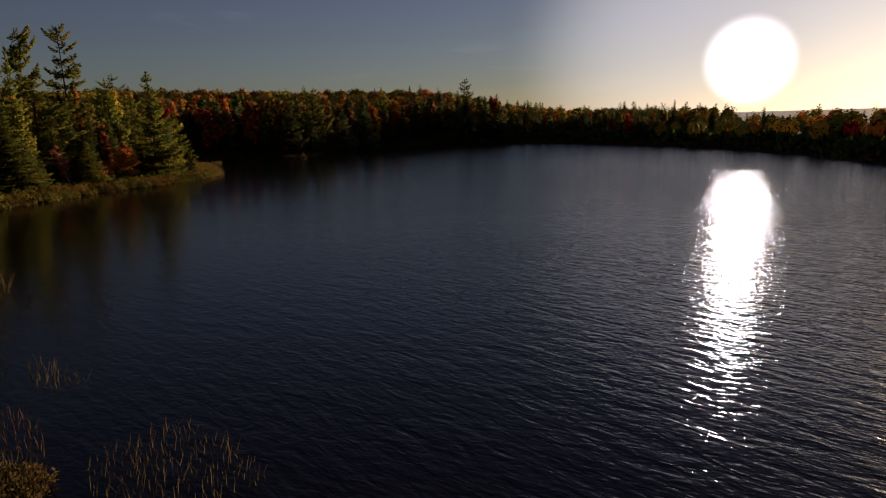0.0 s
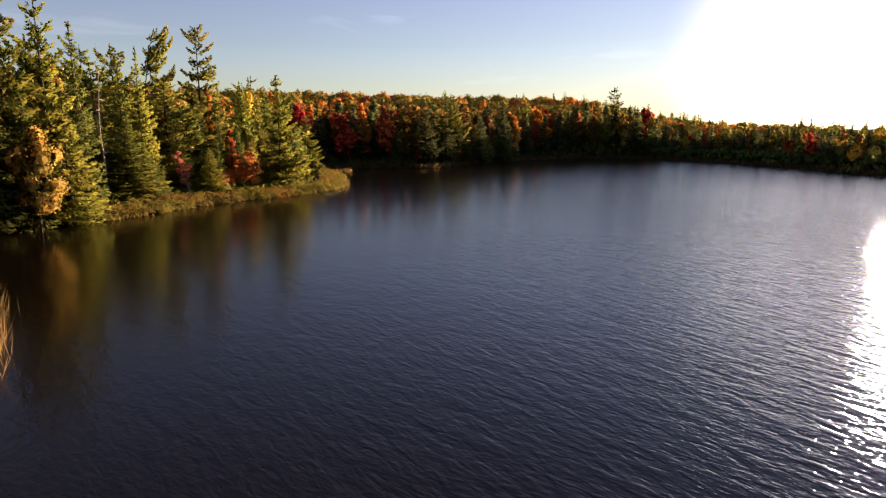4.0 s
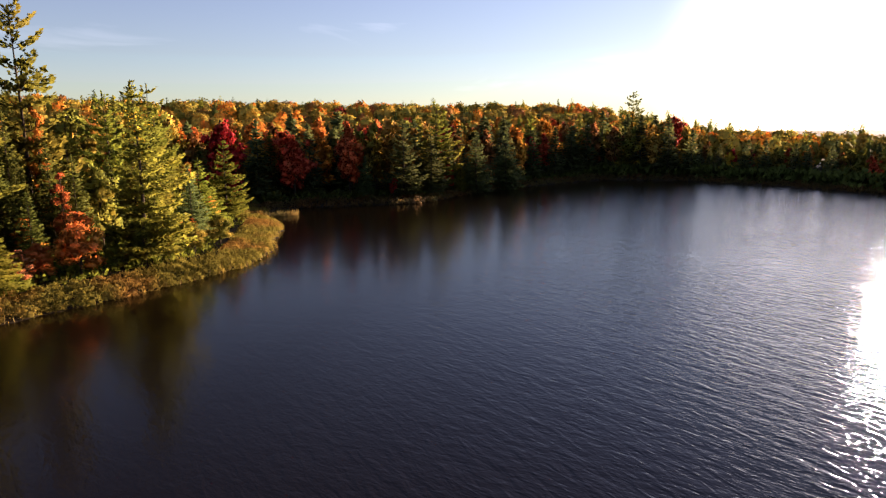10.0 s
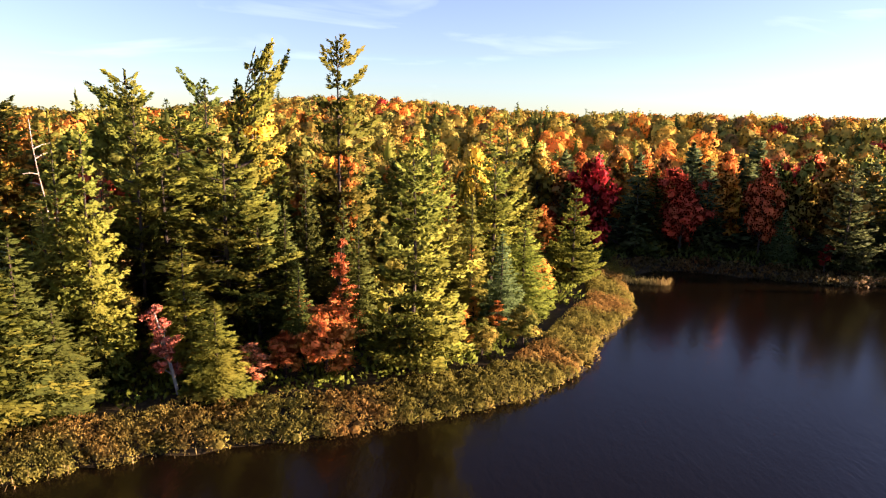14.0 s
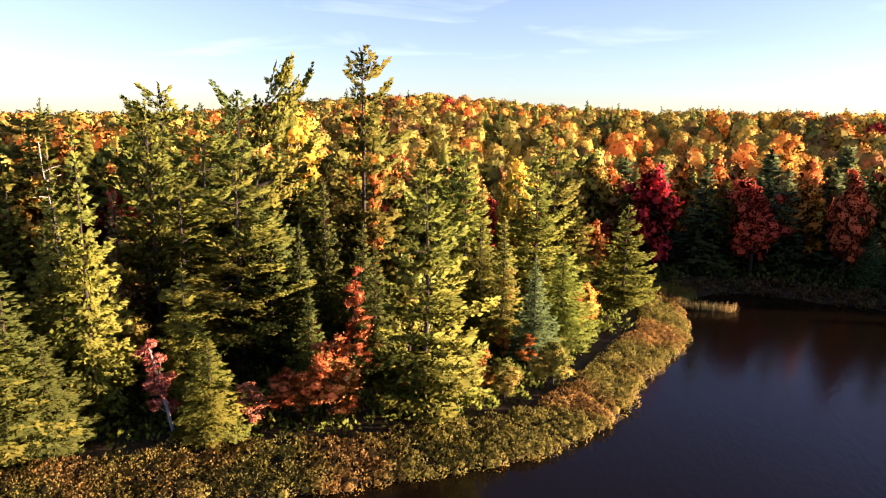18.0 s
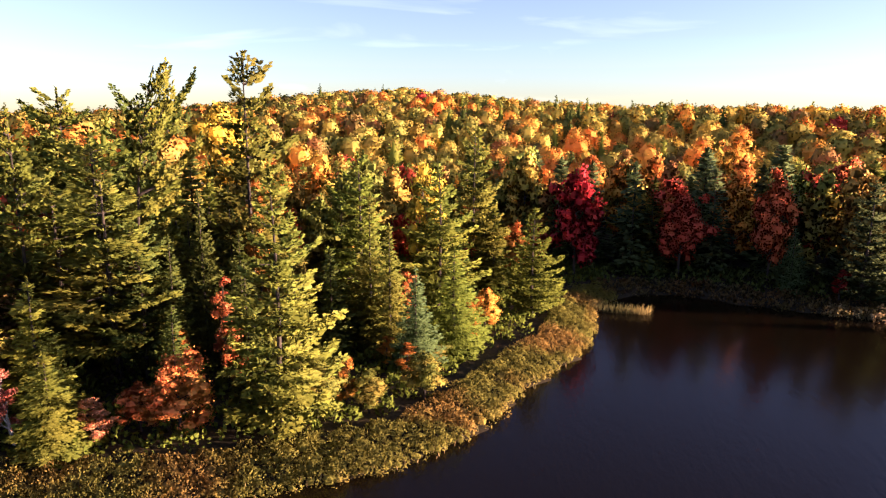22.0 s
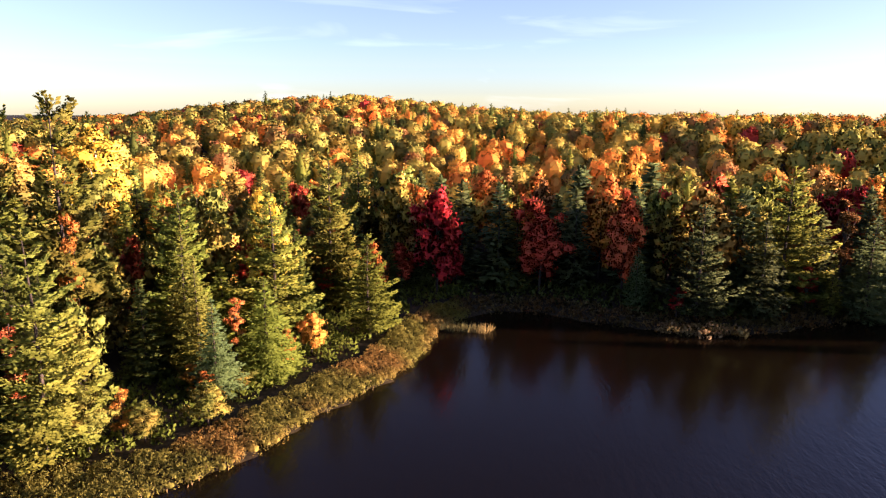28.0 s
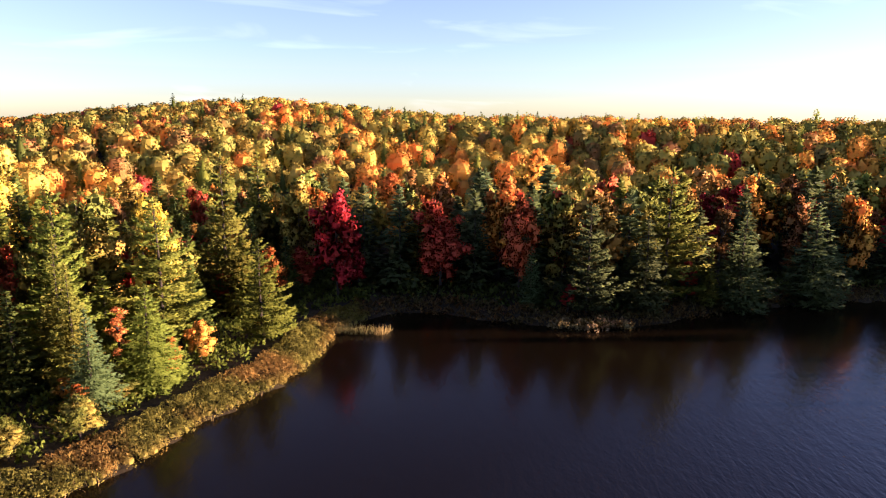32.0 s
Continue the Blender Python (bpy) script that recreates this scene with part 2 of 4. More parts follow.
def water_material():
    """Dark peaty lake water: wind ripples out on the open lake, calmer under the wooded point, where the mirror
    strength is also lowered to stand in for dark tree reflections.
    """
    m, tree, bsdf = material("lake_water")
    coord = tree.nodes.new("ShaderNodeTexCoord")
    heights = []
    for scale, stretch, turn, detail, weight in ((0.8, (2.4, 1.0, 1.0), -34, 2.0, 0.55), (2.3, (2.8, 1.0, 1.0), -46, 2.0, 0.85), (5.5, (2.2, 1.0, 1.0), -28, 2.0, 0.40)):
        place = tree.nodes.new("ShaderNodeMapping")
        place.vector_type = "TEXTURE"
        place.inputs["Scale"].default_value = stretch
        place.inputs["Rotation"].default_value = (0, 0, radians(turn))
        tree.links.new(coord.outputs["Object"], place.inputs["Vector"])
        n = node(tree, "ShaderNodeTexNoise", Scale=scale, Detail=detail, Roughness=0.5, Distortion=0.6)
        tree.links.new(place.outputs["Vector"], n.inputs["Vector"])
        scaled = tree.nodes.new("ShaderNodeMath")
        scaled.operation = "MULTIPLY"
        scaled.inputs[1].default_value = weight
        tree.links.new(n.outputs["Fac"], scaled.inputs[0])
        heights.append(scaled.outputs[0])
    total = heights[0]
    for h in heights[1:]:
        add = tree.nodes.new("ShaderNodeMath")
        tree.links.new(total, add.inputs[0])
        tree.links.new(h, add.inputs[1])
        total = add.outputs[0]
    gust = node(tree, "ShaderNodeTexNoise", Scale=0.018, Detail=3.0)
    tree.links.new(coord.outputs["Object"], gust.inputs["Vector"])
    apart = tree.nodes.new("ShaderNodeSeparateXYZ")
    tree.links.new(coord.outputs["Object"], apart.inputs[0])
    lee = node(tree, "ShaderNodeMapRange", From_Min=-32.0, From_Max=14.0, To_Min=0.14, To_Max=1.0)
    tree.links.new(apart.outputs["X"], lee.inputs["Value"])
    wind = node(tree, "ShaderNodeMapRange", From_Min=0.3, From_Max=0.7, To_Min=0.55, To_Max=1.0)
    tree.links.new(gust.outputs["Fac"], wind.inputs["Value"])
    power = tree.nodes.new("ShaderNodeMath")
    power.operation = "MULTIPLY"
    tree.links.new(lee.outputs["Result"], power.inputs[0])
    tree.links.new(wind.outputs["Result"], power.inputs[1])
    relief = node(tree, "ShaderNodeBump", Distance=0.14)
    tree.links.new(power.outputs[0], relief.inputs["Strength"])
    tree.links.new(total, relief.inputs["Height"])
    tree.links.new(relief.outputs["Normal"], bsdf.inputs["Normal"])
    bsdf.inputs["Base Color"].default_value = (0.0058, 0.0034, 0.0015, 1)
    # weaker mirror towards the point: imitates the dark reflection of the trees
    dark_mirror = node(tree, "ShaderNodeMapRange", To_Min=0.05, To_Max=0.85)
    tree.links.new(lee.outputs["Result"], dark_mirror.inputs["Value"])
    tree.links.new(dark_mirror.outputs["Result"], bsdf.inputs["Specular IOR Level"])
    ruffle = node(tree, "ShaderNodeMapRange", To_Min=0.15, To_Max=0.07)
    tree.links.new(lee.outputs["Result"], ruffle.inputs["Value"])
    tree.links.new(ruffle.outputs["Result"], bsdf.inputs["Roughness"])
    bsdf.inputs["IOR"].default_value = 1.333
    return m


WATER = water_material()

# ---- the plan: the lake's outline, the lie of the land ----
LAKE_WEST = [(-4, 2), (-8.5, 10), (-12.5, 18), (-15.5, 24), (-18.3, 27.4), (-21.3, 29.8), (-25, 32.4), (-30, 34.8), (-38, 38), (-47, 44), (-54.5, 53), (-58, 62), (-58.2, 70), (-56.5, 75.5), (-54.2, 80), (-53.2, 85), (-52.8, 89.5),
             (-51.8, 93), (-50.4, 96), (-48.9, 99.5), (-47.6, 103), (-46.3, 107.5), (-45.3, 111.5), (-45.2, 115.2), (-46.7, 119.3), (-48.7, 123.5), (-50.4, 128.5), (-52.2, 133), (-55, 137), (-58, 140.5)]
LAKE_EAST = [(-60.5, 145.5), (-59.8, 150.5), (-56, 154), (-50.5, 156), (-46.3, 158.8), (-42.8, 161.6), (-40, 165), (-38, 172), (-35, 181), (-30.8, 190), (-24.6, 197), (-12.4, 212), (4, 211), (21, 197), (35, 174), (44, 148),
             (47, 120), (45, 90), (41, 60), (34, 35), (22, 14), (8, 1)]
SHORE = np.array(LAKE_WEST + LAKE_EAST, float)


def from_shore(x, y):
    """Metres from the shoreline, negative over the lake."""
    x, y = np.asarray(x, float), np.asarray(y, float)
    near, within = np.full(x.shape, 1e9), np.zeros(x.shape, bool)
    for (x1, y1), (x2, y2) in zip(SHORE, np.roll(SHORE, -1, 0)):
        dx, dy = x2 - x1, y2 - y1
        s = np.clip(((x - x1) * dx + (y - y1) * dy) / (dx * dx + dy * dy), 0, 1)
        near = np.minimum(near, np.hypot(x - x1 - s * dx, y - y1 - s * dy))
        if dy:
            within ^= ((y1 > y) != (y2 > y)) & (x < dx * (y - y1) / dy + x1)
    return np.where(within, -near, near)


def rise(v, low, high):
    s = np.clip((v - low) / (high - low), 0, 1)
    return s * s * (3 - 2 * s)


def land(x, y):
    """Height of the ground: a flat boggy shore, a wooded ridge beyond the lake, a round hill in the west."""
    x, y = np.asarray(x, float), np.asarray(y, float)
    d = from_shore(x, y) + 0.35 * np.sin(1.9 * x + 0.7 * y) + 0.3 * np.sin(0.9 * y - 1.3 * x)
    shore = np.where(d < 0, np.maximum(d * 0.3, -2.2), 0.08 + 0.42 * rise(d, 0, 3.5) + 0.018 * np.clip(d, 0, 90))
    ridge = 7.6 * rise(d, 10, 100) * rise(-x, -58, 35) + 3.3 * rise(y, 205, 265) * rise(-x, -40, 20) * rise(x, -210, -120)
    hill = 10.5 * np.exp(-(((x + 243) / 76) ** 2) - ((y - 227) / 70) ** 2)
    return shore + np.where(d > 0, ridge + hill, 0) + 0.25 * np.sin(0.21 * x) * np.sin(0.17 * y) * rise(d, 4, 20)


def mesh_object(name, verts, faces, mat, parent=None, label="", smooth=False, normals=None):
    """One mesh object from arrays: faces all have the same number of corners."""
    me = bpy.data.meshes.new(name)
    verts, faces = np.asarray(verts, np.float32), np.asarray(faces, np.int32)
    n, k = faces.shape
    me.vertices.add(len(verts))
    me.vertices.foreach_set("co", verts.ravel())
    me.loops.add(n * k)
    me.loops.foreach_set("vertex_index", faces.ravel())
    me.polygons.add(n)
    me.polygons.foreach_set("loop_start", np.arange(n, dtype=np.int32) * k)
    me.polygons.foreach_set("loop_total", np.full(n, k, np.int32))
    me.polygons.foreach_set("use_smooth", np.full(n, smooth or normals is not None))
    me.update(calc_edges=True)
    if normals is not None:
        me.normals_split_custom_set_from_vertices(np.asarray(normals, np.float32))
    me.materials.append(mat)
    ob = new(name, me)
    if parent:
        ob.parent = parent
    if label:
        ob["label"] = label
    return ob


def sheet(name, xs, ys, height, mat):
    gx, gy = np.meshgrid(xs, ys)
    verts = np.stack([gx, gy, height(gx, gy)], -1).reshape(-1, 3)
    w = len(xs)
    i = (np.arange(len(ys) - 1)[:, None] * w + np.arange(w - 1)[None]).ravel()
    return mesh_object(name, verts, np.stack([i, i + 1, i + 1 + w, i + w], 1), mat, smooth=True)


far_steps = np.array([60, 130, 220, 350, 550, 900, 1500, 2400])
ground = sheet("ground", np.r_[-420 - far_steps[::-1], np.arange(-420, -110, 6.0), np.arange(-110, -30, 1.6), np.arange(-30, -6, 0.5), np.arange(-6, 60, 1.6), np.arange(60, 181, 6.0), 186 + far_steps],
               np.r_[-60 - far_steps[::-1], np.arange(-60, -2, 5.0), np.arange(-2, 14, 1.6), np.arange(14, 40, 0.5), np.arange(40, 235, 1.6), np.arange(235, 421, 6.0), 426 + far_steps], land, SOIL)
tagged(ground, "dark peaty forest floor and boggy shore round the lake", "ground", kind="structure")
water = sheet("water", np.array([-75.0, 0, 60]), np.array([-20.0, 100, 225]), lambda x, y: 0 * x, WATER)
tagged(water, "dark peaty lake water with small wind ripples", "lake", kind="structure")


# ---- foliage and trees ----
def unit(v):
    return v / np.maximum(np.linalg.norm(v, axis=-1, keepdims=True), 1e-9)


def sprays(rng, centres, ways, length, width, lift=1.6):
    """Pointed blades of foliage (a diamond each) lying along ways."""
    n = len(centres)
    ways = unit(ways)
    side = unit(np.cross(ways, unit(rng.normal(0, 1, (n, 3)) * lift + (0, 0, 1.0))))
    length, width = np.broadcast_to(length, n)[:, None], np.broadcast_to(width, n)[:, None]
    droop = np.zeros((n, 3))
    droop[:, 2] = rng.uniform(-0.12, 0.05, n)
    tip, tail = centres + (ways + droop) * length * 0.6, centres - ways * length * 0.4
    verts = np.stack([tail, centres + side * width * 0.5, tip, centres - side * width * 0.5], 1).reshape(-1, 3)
    return verts, np.arange(4 * n).reshape(n, 4)


def plates(rng, centres, facing, length, width, shake=0.45):
    """Small flat tufts of leaves (a rhomb each) that face outwards, turned at random in their plane."""
    n = len(centres)
    facing = unit(unit(facing) + rng.normal(0, shake, (n, 3)))
    way = unit(np.cross(facing, rng.normal(0, 1, (n, 3))))
    side = np.cross(facing, way)
    length, width = np.broadcast_to(length, n)[:, None], np.broadcast_to(width, n)[:, None]
    verts = np.stack([centres - way * length * 0.5, centres + side * width * 0.5 + way * length * 0.06, centres + way * length * 0.5, centres - side * width * 0.5 + way * length * 0.06], 1)
    return verts.reshape(-1, 3), np.arange(4 * n).reshape(n, 4)


def lump(rng, mid, radii, rings, sides, ragged=0.16):
    """A closed, uneven body of foliage: the shaded heart of a crown or of one of its boughs."""
    lat, lon = np.linspace(-0.5 * np.pi, 0.5 * np.pi, rings + 1), np.arange(sides) * 2 * np.pi / sides
    grid = np.stack([np.cos(lat)[:, None] * np.cos(lon), np.cos(lat)[:, None] * np.sin(lon), np.sin(lat)[:, None] + 0 * lon], -1)
    grid = grid * (1 + rng.normal(0, ragged, grid.shape[:2] + (1,))) * radii + mid
    nxt = np.roll(grid, -1, 1)
    return np.stack([grid[:-1], nxt[:-1], nxt[1:], grid[1:]], 2).reshape(-1, 3)


def rounded(verts, outward, hard=0.55):
    """Normals for foliage blades: each blade leans towards the outside of its crown, as a tuft of needles or leaves would."""
    quads = verts.reshape(-1, 4, 3)
    flat = unit(np.cross(quads[:, 2] - quads[:, 0], quads[:, 3] - quads[:, 1]))
    flat *= np.sign((flat * outward).sum(1, keepdims=True) + 1e-6)
    return np.repeat(unit(flat * hard + unit(outward) * (1 - hard)), 4, 0)


def crown_normals(verts, high, hard=0.55):
    mid = verts.reshape(-1, 4, 3).mean(1)
    return rounded(verts, unit(mid * (1, 1, 0) + (0, 0, 1e-3)) + np.stack([0 * mid[:, 0], 0 * mid[:, 0], 0.25 + 0.5 * (mid[:, 2] / high - 0.5)], -1), hard)


def tube(path, radii, sides=7):
    """A tapered limb through the points of path."""
    path = np.asarray(path, float)
    way = unit(np.gradient(path, axis=0))
    a = unit(np.cross(way, (0.31, 0.95, 0.11)))
    b = np.cross(way, a)
    turn = np.arange(sides) * 2 * np.pi / sides
    ring = path[:, None] + np.asarray(radii)[:, None, None] * (np.cos(turn)[None, :, None] * a[:, None] + np.sin(turn)[None, :, None] * b[:, None])
    i = np.arange(len(path) - 1)[:, None] * sides
    j, k = np.arange(sides)[None], (np.arange(sides)[None] + 1) % sides
    return ring.reshape(-1, 3), np.stack([i + j, i + k, i + sides + k, i + sides + j], -1).reshape(-1, 4)


def with_limbs(trunk, limbs):
    """A trunk with its limbs grown on: a web of wood ties the foot of each limb to the trunk."""
    verts, faces = trunk
    for v, f in limbs:
        near = int(((trunk[0] - v[:3].mean(0)) ** 2).sum(1).argmin())
        base = len(verts)
        faces = np.concatenate([faces, f + base, [[near, base, base + 1, base + 2]]])
        verts = np.concatenate([verts, v])
    return verts, faces


def conifer(seed, style, high, wide, fine=1.0, lean=(0, 0)):
    """Arrays of a conifer's trunk (with limbs) and crown of layered boughs, standing at the origin.
    spruce: a dense pointed cone; pine: open tiers of upswept boughs; old: a few heavy spreading boughs;
    tiers: flat plates of boughs with sky between them; wind: boughs and top swept over to one side."""
    rng = np.random.default_rng(seed)
    bare, gap, power, count, droop = {"spruce": (0.03, 0.46, 1.05, 7, -0.28), "pine": (0.07, 0.80, 0.72, 6, -0.05), "old": (0.16, 0.80, 0.38, 7, 0.04), "tiers": (0.22, 0.86, 0.50, 8, 0.0), "wind": (0.42, 0.85, 0.42, 7, 0.06)}[style]
    bare, gap = bare * high, gap * (high / 12) ** 0.5
    bend, skew = rng.normal(0, 0.012, 2) * high, rng.uniform(0, 6.28)

    def axis(z):
        s = np.asarray(z, float) / high
        p = np.clip(s, 0, 1) ** (3.0 if style == "wind" else 1.6)
        return np.stack([lean[0] * p * high + bend[0] * np.sin(3 * s), lean[1] * p * high + bend[1] * np.sin(2.5 * s), s * high], -1)

    blade = {"spruce": 0.36, "pine": 0.34, "old": 0.36, "tiers": 0.36, "wind": 0.36}[style] / fine ** 0.5
    centres, ways, limbs = [], [], []
    z = bare
    while z < high - 0.2:
        up = (z - bare) / (high - bare)
        spread = {"spruce": 0.12, "pine": 0.22, "old": 0.34, "tiers": 0.28, "wind": 0.3}[style]
        reach = wide * (1 - up) ** power * (0.55 + 0.45 * min(1, up * 5 + 0.2)) * rng.uniform(1 - spread, 1 + spread * 0.7) + 0.14
        boughs = max(4, int(round(count * (0.6 + 0.4 * (1 - up)))))
        first = rng.uniform(0, 6.28)
        for b in range(boughs):
            if style != "spruce" and rng.random() < (0.10 if style == "pine" else 0.2):
                continue
            a = first + b * 6.283 / boughs + rng.normal(0, 0.2)
            out, across = np.array([math.cos(a), math.sin(a), 0]), np.array([-math.sin(a), math.cos(a), 0])
            long = reach * rng.uniform(1 - 1.3 * spread, 1.12) * (1 + 0.8 * spread * math.sin(a + skew)) * (0.72 + 0.5 * math.cos(a) if style == "wind" else 1)
            slope = droop + {"spruce": 0.75}.get(style, 0.55) * up ** 1.3 + rng.normal(0, 0.05 if style == "spruce" else 0.10)
            root = axis(z + rng.normal(0, 0.15 * gap))
            half = (0.30 if style == "spruce" else 0.36) * long + 0.10
            n = int(max(5, (2.1 if fine > 1 and style != "spruce" else 1.7 if fine > 1 else 1.25) * (long * half) / (blade * blade * 0.29)))
            s = 1 - (1 - {"spruce": 0.10, "pine": 0.06, "old": 0.30, "tiers": 0.2, "wind": 0.3}[style]) * rng.random(n) ** 0.85
            u = rng.uniform(-1, 1, n)
            off = u * half * np.sin(np.pi * np.clip(s, 0.08, 0.98) ** 0.9) ** 0.6 * (1 - 0.35 * s)
            rise_z = slope * s * long + 0.22 * s ** 2.2 * long - 0.14 * np.abs(off) + rng.normal(0, 0.045 + 0.02 * long, n)
            centres.append(root + out * (s * long)[:, None] + across * off[:, None] + np.stack([0 * s, 0 * s, rise_z], -1))
            tip_up = (0.10 if style == "spruce" else 0.34) + 0.3 * slope
            ways.append(out * 0.9 + across * (u * 0.8 + rng.normal(0, 0.30, n))[:, None] + np.stack([0 * s, 0 * s, rng.normal(tip_up, 0.26, n)], -1))
            if style != "spruce" and fine > 0.9:
                thick = 0.014 * long + 0.012
                limbs.append(tube([root, root + out * long * 0.45 + (0, 0, slope * long * 0.4), root + out * long * 0.8 + (0, 0, (slope * 0.8 + 0.1) * long)], [thick, thick * 0.7, thick * 0.25], 4))
        z += gap * rng.uniform(0.75, 1.25)
    tip = axis(np.linspace(high - 0.8, high, 12))
    centres.append(tip)
    ways.append(np.stack([rng.normal(0, 0.45, 12), rng.normal(0, 0.45, 12), np.ones(12)], -1))
    centres, ways = np.concatenate(centres), np.concatenate(ways)
    size = blade * rng.uniform(0.75, 1.25, len(centres))
    crown = sprays(rng, centres, ways, size, size * (0.52 if style == "spruce" else 0.60), 0.75)
    thick = 0.008 * high + 0.03
    heights = np.linspace(-0.3, high * 0.97, 14)
    return with_limbs(tube(axis(heights), thick * (1.05 - heights / high) + 0.012, 8), limbs), crown


def broadleaf(seed, high, wide, fine=1.0, slim=False, lean=(0, 0)):
    """Arrays of a broadleaf tree's trunk with limbs and its clumped crown."""
    rng = np.random.default_rng(seed)
    split = high * (0.14 if slim else 0.15)
    top = np.array([lean[0] * high, lean[1] * high, high])
    pieces = [tube([(0, 0, -0.3), top * 0.3 + rng.normal(0, 0.04, 3), top * 0.65 + rng.normal(0, 0.12, 3), top * 0.95], np.array([0.016, 0.013, 0.008, 0.002]) * high + 0.012, 7)]
    blobs = []
    limbs = 10 if slim else 13
    for k in range(limbs):
        a, up = k * 2.4 + rng.normal(0, 0.3), (k + 0.6) / limbs
        start = top * (split / high + 0.60 * up * (1 - split / high))
        size = wide * (0.55 + 0.45 * math.sin(math.pi * min(1, 0.18 + 0.85 * up))) * rng.uniform(0.7, 1.1)
        end = start + np.array([math.cos(a) * size * 0.72, math.sin(a) * size * 0.72, (high - start[2]) * rng.uniform(0.15, 0.60) * (0.5 + 0.6 * up)])
        end[2] = min(end[2], high * 0.96)
        pieces.append(tube([start, start * 0.5 + end * 0.5 + (0, 0, -0.04 * high), end], np.array([0.007, 0.005, 0.002]) * high + 0.006, 5))
        for q in range(4):
            mid = start + (end - start) * rng.uniform(0.5, 1.08) + rng.normal(0, 0.14 * wide, 3)
            blobs.append((mid, wide * rng.uniform(0.17, 0.33)))
    for q in range(5):
        blobs.append((top * rng.uniform(0.8, 0.97) + rng.normal(0, 0.12 * wide, 3) * (1, 1, 0.3), wide * rng.uniform(0.16, 0.26)))
    centres, facing = [], []
    each = int(78 * fine)
    for mid, r in blobs:
        p = unit(rng.normal(0, 1, (each, 3))) * (r * rng.random((each, 1)) ** 0.32) * (1.2, 1.2, 0.85)
        centres.append(mid + p)
        facing.append(unit(p) + (0, 0, 0.25))
    size = (0.052 * wide + 0.10) / fine ** 0.5
    n = each * len(blobs)
    leaves, _ = plates(rng, np.concatenate(centres), np.concatenate(facing), size * rng.uniform(0.7, 1.3, n), size * 0.74, 0.9)
    hearts = [lump(rng, mid, np.array([1.2, 1.2, 0.85]) * r * 0.58, 3, 6) for mid, r in blobs]
    crown = np.concatenate([leaves] + hearts)
    crown = crown, np.arange(len(crown)).reshape(-1, 4)
    return with_limbs(pieces[0], pieces[1:]), crown


PROTO = {}
CONIFERS = {"tiers": 2.8, "wind": 2.7, "pine": 2.75, "spruce": 2.05, "old": 2.7}


def prototype(key):
    """Meshes of one kind of tree, made once; every tree of that kind shares them."""
    if key not in PROTO:
        style, variant, fine = key
        if style in CONIFERS:
            trunk, crown = conifer(40 + variant * 7 + len(style), style, 12.0, 3.3 if style == "pine" else 2.9, fine, (0.16, 0) if style == "wind" else (0, 0))
        else:
            trunk, crown = broadleaf(90 + variant * 5, 9.0, 3.0 if style == "broad" else 1.5, fine, style == "slim")
        PROTO[key] = [mesh_object("proto", *crown, LEAF["pine"], normals=crown_normals(crown[0], 12.0 if style in CONIFERS else 9.0, 0.4 if style in CONIFERS else 0.6)).data, mesh_object("proto", *trunk, BARK).data]
        for ob in [o for o in scene.objects if o.name.startswith("proto")]:
            bpy.data.objects.remove(ob)
    return PROTO[key]


spin = np.random.default_rng(11)


def tree(kind, style, leaf, x, y, top, wide, label, category="tree", variant=0, fine=1.0, group="", bark=None, lean=0.0, lean_to=0.0, turn=None):
    """A tree of the given top height over the lake: an Empty at its base with trunk and crown under it."""
    z = float(land(x, y))
    high = max(top - z, 1.0)
    root = new(kind)
    nominal, spread = (12.0, CONIFERS[style]) if style in CONIFERS else (9.0, 3.0 if style == "broad" else 1.5)
    root.matrix_world = Matrix.Translation((x, y, z)) @ Matrix.Rotation(radians(lean_to), 4, "Z") @ Matrix.Rotation(radians(lean), 4, "Y") @ Matrix.Rotation(float(spin.uniform(0, 6.28)) if turn is None else radians(turn), 4, "Z") @ Matrix.Diagonal((wide / spread, wide / spread, high / nominal, 1))
    crown_mesh, trunk_mesh = prototype((style, variant, fine))
    crown = new("crown", crown_mesh)
    trunk = new("trunk", trunk_mesh)
    for ob, mat in ((crown, LEAF[leaf]), (trunk, bark or BARK)):
        ob.parent = root
        ob.material_slots[0].link = "OBJECT"
        ob.material_slots[0].material = mat
    return tagged(root, label, category, group)


# ---- trees that stand out on the wooded point ----
POINT = "trees on the wooded point"
tree("white_pine", "pine", "pine", -51.7, 108.1, 15.0, 3.5, "sunlit young white pine with open tiers above the shrubs", variant=0, fine=1.5, group=POINT)
tree("white_pine", "tiers", "pine", -65.0, 111.4, 21.6, 4.3, "tall white pine standing clear above the other crowns", variant=1, fine=1.5, group=POINT)
tree("white_pine", "wind", "pine", -68.6, 104.4, 20.9, 2.8, "old white pine with a top bent over to one side", variant=2, fine=1.5, turn=56, group=POINT)
tree("young_fir", "spruce", "lime", -59.4, 97.3, 9.2, 1.9, "slim lime-green young fir beside a pink maple", variant=0, fine=1.4, group=POINT)
tree("young_fir", "spruce", "pine", -55.3, 97.5, 6.0, 1.8, "bushy olive-green young fir behind the shrub belt", variant=1, fine=1.2, group=POINT)
tree("maple_sapling", "slim", "pink", -56.9, 95.8, 5.9, 1.0, "leaning pink maple sapling with a pale thin stem", variant=0, fine=1.2, bark=PALE_BARK, lean=-14, lean_to=40, group=POINT)
tree("maple_sapling", "slim", "pink", -54.8, 99.4, 3.6, 1.0, "small crimson maple sapling among the shrubs", variant=1, fine=1.2, group=POINT)
